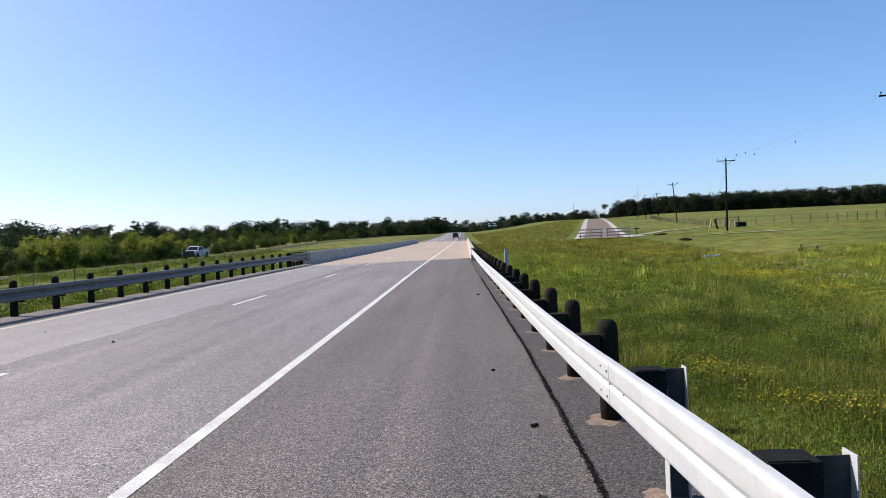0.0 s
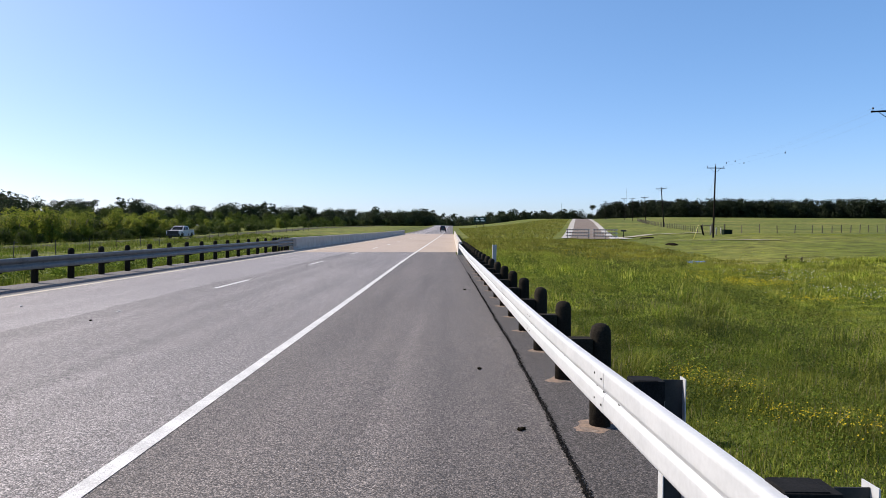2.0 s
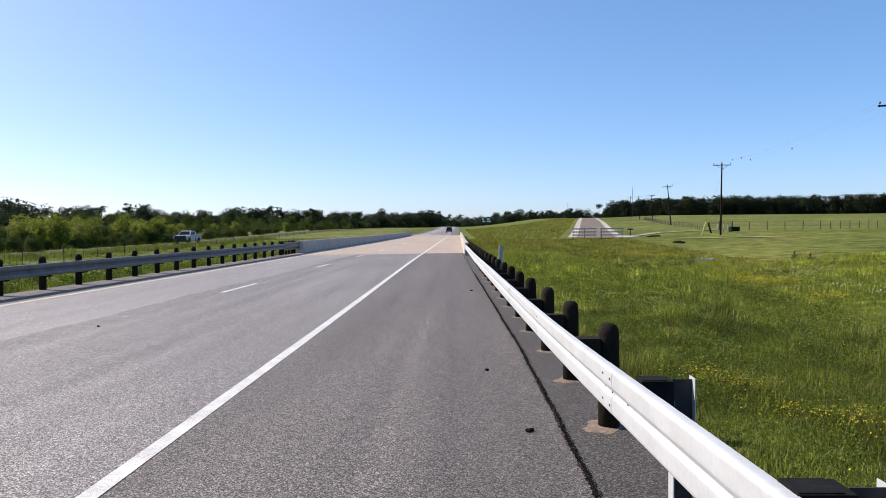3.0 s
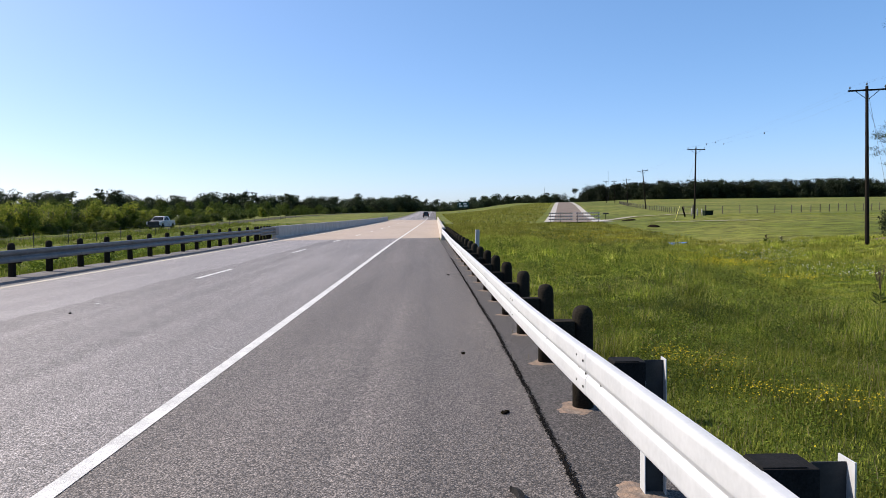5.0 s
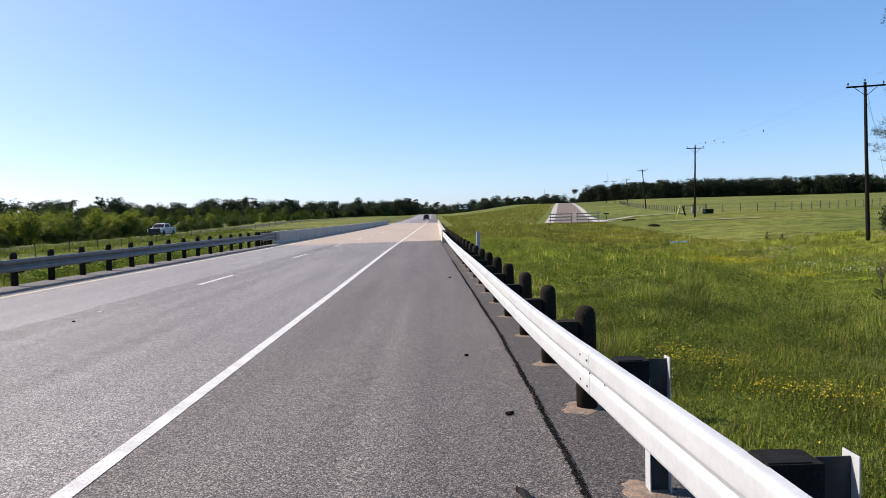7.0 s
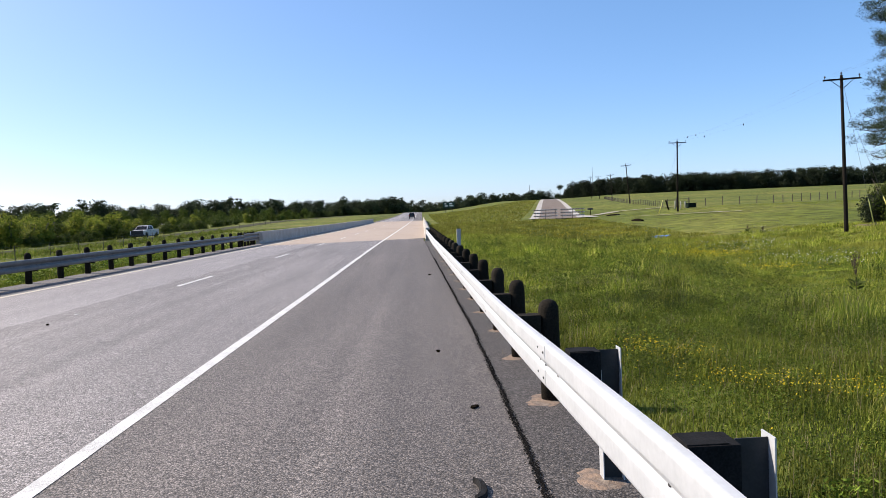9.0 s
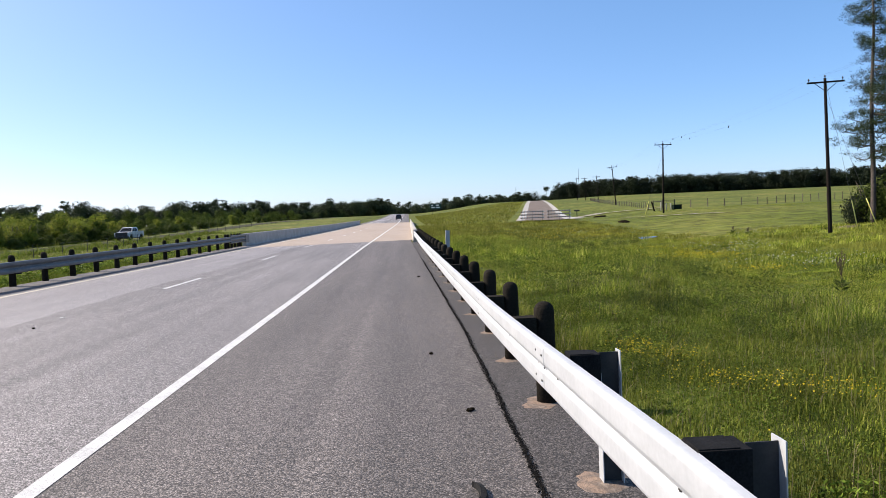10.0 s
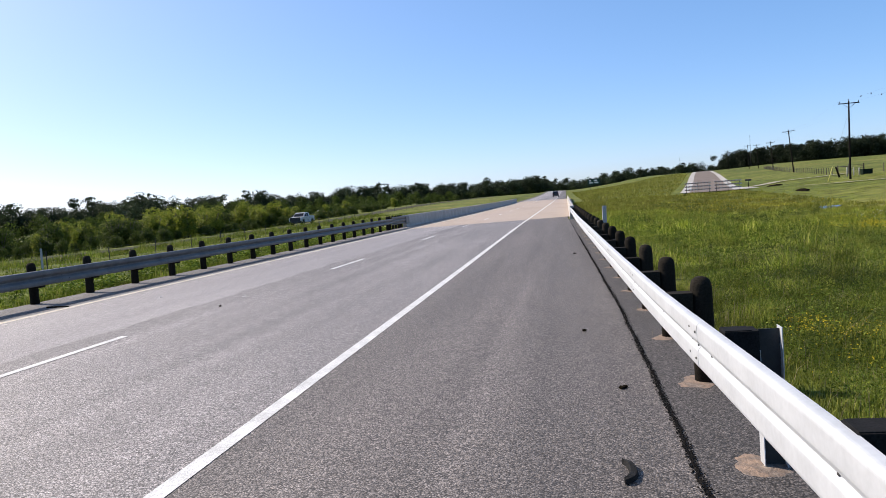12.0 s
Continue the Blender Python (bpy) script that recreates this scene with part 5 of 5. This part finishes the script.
blades("meadow_grass", 70000, (3, 75), (112, 330), 0.15, 0.40, 0.16, OLIVE, "rough grass on the slope beside the frontage road", lambda x, y: (x > 2.5) & (x < 20.9 + 0.1764 * (y - 108) - 6), bent=False)
# Height chosen to hide the side road's surface from the camera.
blades("verge_grass", 24000, (-37.2, -33.5), (30, 130), 0.35, 0.60, 0.04, VERGE, "tall grass at the side road's edge, hiding its surface", lambda x, y: x > -0.85 * y - 4, bent=False)
blades("meadow_grass", 70000, (22, 75), (56, 112), 0.03, 0.06, 0.05, PASTURE, "short mown pasture grass", lambda x, y: (x < 0.75 * y + 4) & (np.abs(y + 1.4 * x - 138) > 2.5), bent=False)
blades("dry_grass", 9000, (1.6, 9), (1.2, 20), 0.10, 0.32, 0.004, STRAW, "thin dry stalks among the grass", verge)
blades("dry_grass", 900, (1.05, 1.75), (5.5, 12), 0.02, 0.09, 0.004, STRAW, "dry wisps round the guardrail posts", lambda x, y: (np.abs((y - 6.135) % 1.905 - 0.0) < 0.25) & (x > 1.0))


def bushes(name, spots, leaves, size, leaf, mat, label, seed, category="weeds"):
    """Low leafy weeds as one mesh."""
    r = random.Random(seed)
    V, F = [], []
    for x, y in spots:
        if -11.3 < x < 2.2:
            continue
        s = size * r.uniform(0.6, 1.3)
        z = land_at(x, y)
        for _ in range(leaves):
            c = Vector((x + r.gauss(0, 0.35) * s, y + r.gauss(0, 0.35) * s, z + abs(r.gauss(0.4, 0.3)) * s))
            a = Vector((r.gauss(0, 1), r.gauss(0, 1), r.gauss(0.2, 0.6))).normalized() * leaf * r.uniform(0.7, 1.4)
            b = a.cross(Vector((r.gauss(0, 1), r.gauss(0, 1), r.gauss(0, 1)))).normalized() * leaf * 0.35
            k = len(V)
            V += [tuple(c - a), tuple(c + b), tuple(c + a), tuple(c - b)]
            F.append((k, k + 1, k + 2, k + 3))
    return tagged(new(name, mesh_of(name, V, F, mat)), label, category, kind="stuff")


wr = random.Random(3)


def scatter(n, cx, cy, sx, sy):
    return [(cx + wr.gauss(0, sx), cy + wr.gauss(0, sy)) for _ in range(n)]


# The last three, by the rail, stand in for shade on the grass.
bushes("weeds", scatter(16, 4.3, 12.6, 0.8, 0.5) + scatter(10, 4.6, 16.0, 0.8, 0.8) + scatter(14, 6.5, 13, 2.5, 2.5) + scatter(7, 4.4, 11.4, 0.35, 0.25) + scatter(6, 5.6, 9.4, 0.7, 0.3) + scatter(3, 2.5, 6.9, 0.12, 0.3), 320, 0.40, 0.014, DARK_WEED, "dark leafy weeds in the meadow grass", 1)


def meadow(n, x0, x1, y0, y1):
    """Spots strewn over the bank, denser in drifts."""
    spots = []
    while len(spots) < n:
        x, y = wr.uniform(x0, x1), wr.uniform(y0, y1)
        if x < 0.7 * y + 2 and wr.random() < float(tufted(0.45 * x + 3, 0.4 * y)) ** 2 * 1.6:
            spots.append((x, y))
    return spots


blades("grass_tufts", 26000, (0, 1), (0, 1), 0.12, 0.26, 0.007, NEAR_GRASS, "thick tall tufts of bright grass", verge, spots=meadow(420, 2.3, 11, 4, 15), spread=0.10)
blades("grass_tufts", 15000, (0, 1), (0, 1), 0.16, 0.34, 0.012, GRASS, "thick tall tufts of grass on the bank", verge, spots=meadow(420, 2.6, 22, 14, 36), spread=0.20)
# These two sets of dark clumps stand in for shaded hollows between tufts.
bushes("weeds", meadow(230, 2.0, 10, 3, 14), 150, 0.28, 0.011, DARK_WEED, "dark leafy clumps for the shaded hollows in the grass", 21)
bushes("weeds", meadow(80, 2.6, 20, 12, 34), 160, 0.46, 0.022, DARK_WEED, "dark leafy clumps for the shaded hollows across the bank", 22)
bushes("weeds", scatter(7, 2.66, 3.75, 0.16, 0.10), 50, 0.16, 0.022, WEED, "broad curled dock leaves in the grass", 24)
# Dark herbs imitate the shade low down among the blades.
bushes("weeds", meadow(170, 2.3, 9, 3, 15), 70, 0.17, 0.009, SHADE_HERB, "small dark herbs for the shade low in the grass", 12)
bushes("weeds", meadow(170, 2.6, 16, 6, 30), 90, 0.36, 0.022, WEED, "bright leafy herbs standing in the grass", 13)
near = [(wr.uniform(1.9, 10), wr.uniform(2.0, 15)) for _ in range(10500)]
bushes("clover", [(x, y) for x, y in near if x < 0.62 * y + 2.2][:5200], 34, 0.17, 0.011, HERB_LIGHT, "small leafy clover and herbs among the grass", 7)
bushes("clover", [(wr.uniform(2.2, 22), wr.uniform(15, 45)) for _ in range(3000)], 34, 0.30, 0.024, WEED, "leafy herbs across the meadow", 8)
bushes("weeds", scatter(7, 8.6, 63, 0.8, 0.8) + scatter(7, 9.2, 40.2, 0.5, 0.3) + scatter(6, 10.4, 39.6, 0.5, 0.3) + scatter(7, 13.3, 49, 1.2, 0.4) + scatter(6, 8.7, 49, 0.8, 0.4) + scatter(8, 16.5, 53, 1.2, 0.5) + scatter(12, 12.5, 57, 3.0, 0.6), 170, 0.55, 0.034, DARK_WEED, "dark low clumps along the ditch", 23)
# The last eighty, strewn clumps imitate dark shade among the tufts.
bushes("weeds", scatter(10, 9, 24, 3, 4) + scatter(3, 11.0, 32.7, 0.3, 0.3) + scatter(8, 9.0, 72, 2, 2) + scatter(8, 14, 66, 2, 2) + scatter(10, 16, 48, 5, 6) + meadow(80, 3, 20, 14, 45), 150, 0.5, 0.030, DARK_WEED, "dark weed clumps on the bank", 2)
bushes("weeds", scatter(90, -12.1, 20, 0.45, 6) + scatter(70, -13.0, 34, 1.0, 8), 80, 0.46, 0.050, WEED, "bright leafy weeds behind the far guardrail", 4)


def flowers(name, spots, size, mat, label, h0, h1, seed):
    """Small five-petalled heads over the sward, as one mesh."""
    r = random.Random(seed)
    V, F = [], []
    for x, y in spots:
        c = Vector((x, y, land_at(x, y) + r.uniform(h0, h1)))
        tilt = Euler((r.uniform(-0.8, 0.8), r.uniform(-0.8, 0.8), r.uniform(0, 6))).to_matrix()
        k = len(V)
        s = size * r.uniform(0.7, 1.3)
        V.append(tuple(c + tilt @ Vector((0, 0, -0.25 * s))))
        for i in range(10):
            q = s * (1.0 if i % 2 else 0.55)
            V.append(tuple(c + tilt @ Vector((q * math.cos(i * 0.6283), q * math.sin(i * 0.6283), 0.1 * s))))
        F += [(k, k + 1 + i, k + 1 + (i + 1) % 10) for i in range(10)]
    return tagged(new(name, mesh_of(name, V, F, mat)), label, "flowers", kind="stuff")


flowers("yellow_flowers", scatter(210, 2.65, 7.8, 0.14, 0.25) + scatter(110, 2.95, 7.5, 0.16, 0.2) + scatter(40, 2.8, 7.2, 0.3, 0.4) + sum((scatter(55, 2.75 + 0.27 * k, 6.25 - 0.1 * k, 0.14, 0.14) for k in range(7)), []) + scatter(60, 3.4, 6.0, 0.7, 0.4) + scatter(40, 3.0, 9.0, 0.6, 1.2), 0.0085, FLOWER, "small yellow flowers in the grass", 0.14, 0.27, 1)
flowers("yellow_flowers", scatter(520, 15.9, 40.5, 1.4, 2.6) + scatter(300, 14.0, 36.5, 1.2, 1.6) + scatter(250, 15.3, 35.8, 1.4, 1.0) + scatter(160, 14.4, 28, 0.9, 0.7) + scatter(120, 19.4, 45, 0.8, 1.2) + scatter(800, 16.9, 74, 3.4, 3.6) + scatter(250, 17, 64, 2.0, 1.6) + scatter(260, 12.5, 67, 2.4, 2.2), 0.028, FLOWER, "drifts of yellow flowers across the meadow", 0.15, 0.32, 2)
flowers("white_flowers", scatter(170, 19.8, 43.6, 1.6, 1.0) + scatter(90, 19.3, 40, 1.2, 0.8) + scatter(90, 17.0, 31.5, 1.1, 0.6) + scatter(90, 17.5, 29.0, 1.0, 0.6) + scatter(90, 26, 52, 2.0, 1.2), 0.028, WHITE_FLOWER, "white flowers scattered across the meadow", 0.2, 0.4, 3)


def dock_plant(x, y, h, seed):
    """A tall seed stalk with side branches of brown clusters over a tuft of leaves."""
    r = random.Random(seed)
    base = new("dock_plant")
    base.matrix_basis = pose(x, y, land_at(x, y) - 0.02)
    V, F = [], []

    def leaf(c, a, w):
        b = a.cross(Vector((r.gauss(0, 1), r.gauss(0, 1), r.gauss(0, 1)))).normalized() * w
        k = len(V)
        V.extend([tuple(c - a), tuple(c + b), tuple(c + a), tuple(c - b)])
        F.append((k, k + 1, k + 2, k + 3))

    for i in range(5):
        a = i * 1.257
        rod = [Vector((0.01 * math.cos(a), 0.01 * math.sin(a), h * 0.45 * (i > 0))), Vector((0.10 * h * math.cos(a), 0.10 * h * math.sin(a), h * (0.75 + 0.05 * i)))]
        if i == 0:
            rod[1] = Vector((0.02, 0.01, h))
        part("stem", tube(rod, [0.009, 0.005]), STALK, base)
        for k in range(60):
            q = rod[0].lerp(rod[1], r.uniform(0.35, 1.0))
            leaf(q + Vector((r.gauss(0, 0.02), r.gauss(0, 0.02), 0)), Vector((r.gauss(0, 1), r.gauss(0, 1), r.gauss(0, 1))).normalized() * 0.02, 0.011)
        seeds = new("seed_head", mesh_of("seed_head", V, F, STALK))
        seeds.parent = base
        tagged(seeds, kind="stuff")
        V.clear(), F.clear()
    for k in range(26):
        a = r.uniform(0, 6.283)
        d = Vector((math.cos(a), math.sin(a), r.uniform(0.2, 1.2))).normalized() * r.uniform(0.10, 0.18)
        leaf(Vector((0, 0, r.uniform(0, 0.3) * h)) + d, d, 0.035)
    tuft = new("leaves", mesh_of("leaves", V, F, DARK_WEED))
    tuft.parent = base
    tagged(tuft, kind="stuff")
    return tagged(base, "tall brown dock stalk gone to seed in the meadow", "weed")


STALK = foliage("brown_seed", [(0.07, 0.05, 0.035), (0.14, 0.11, 0.075)], 0.2, 2.0, 0.1)
dock_plant(12.8, 20.3, 1.35, 1)
dock_plant(25.6, 52.4, 0.65, 2)
dock_plant(25.9, 55.5, 0.65, 3)
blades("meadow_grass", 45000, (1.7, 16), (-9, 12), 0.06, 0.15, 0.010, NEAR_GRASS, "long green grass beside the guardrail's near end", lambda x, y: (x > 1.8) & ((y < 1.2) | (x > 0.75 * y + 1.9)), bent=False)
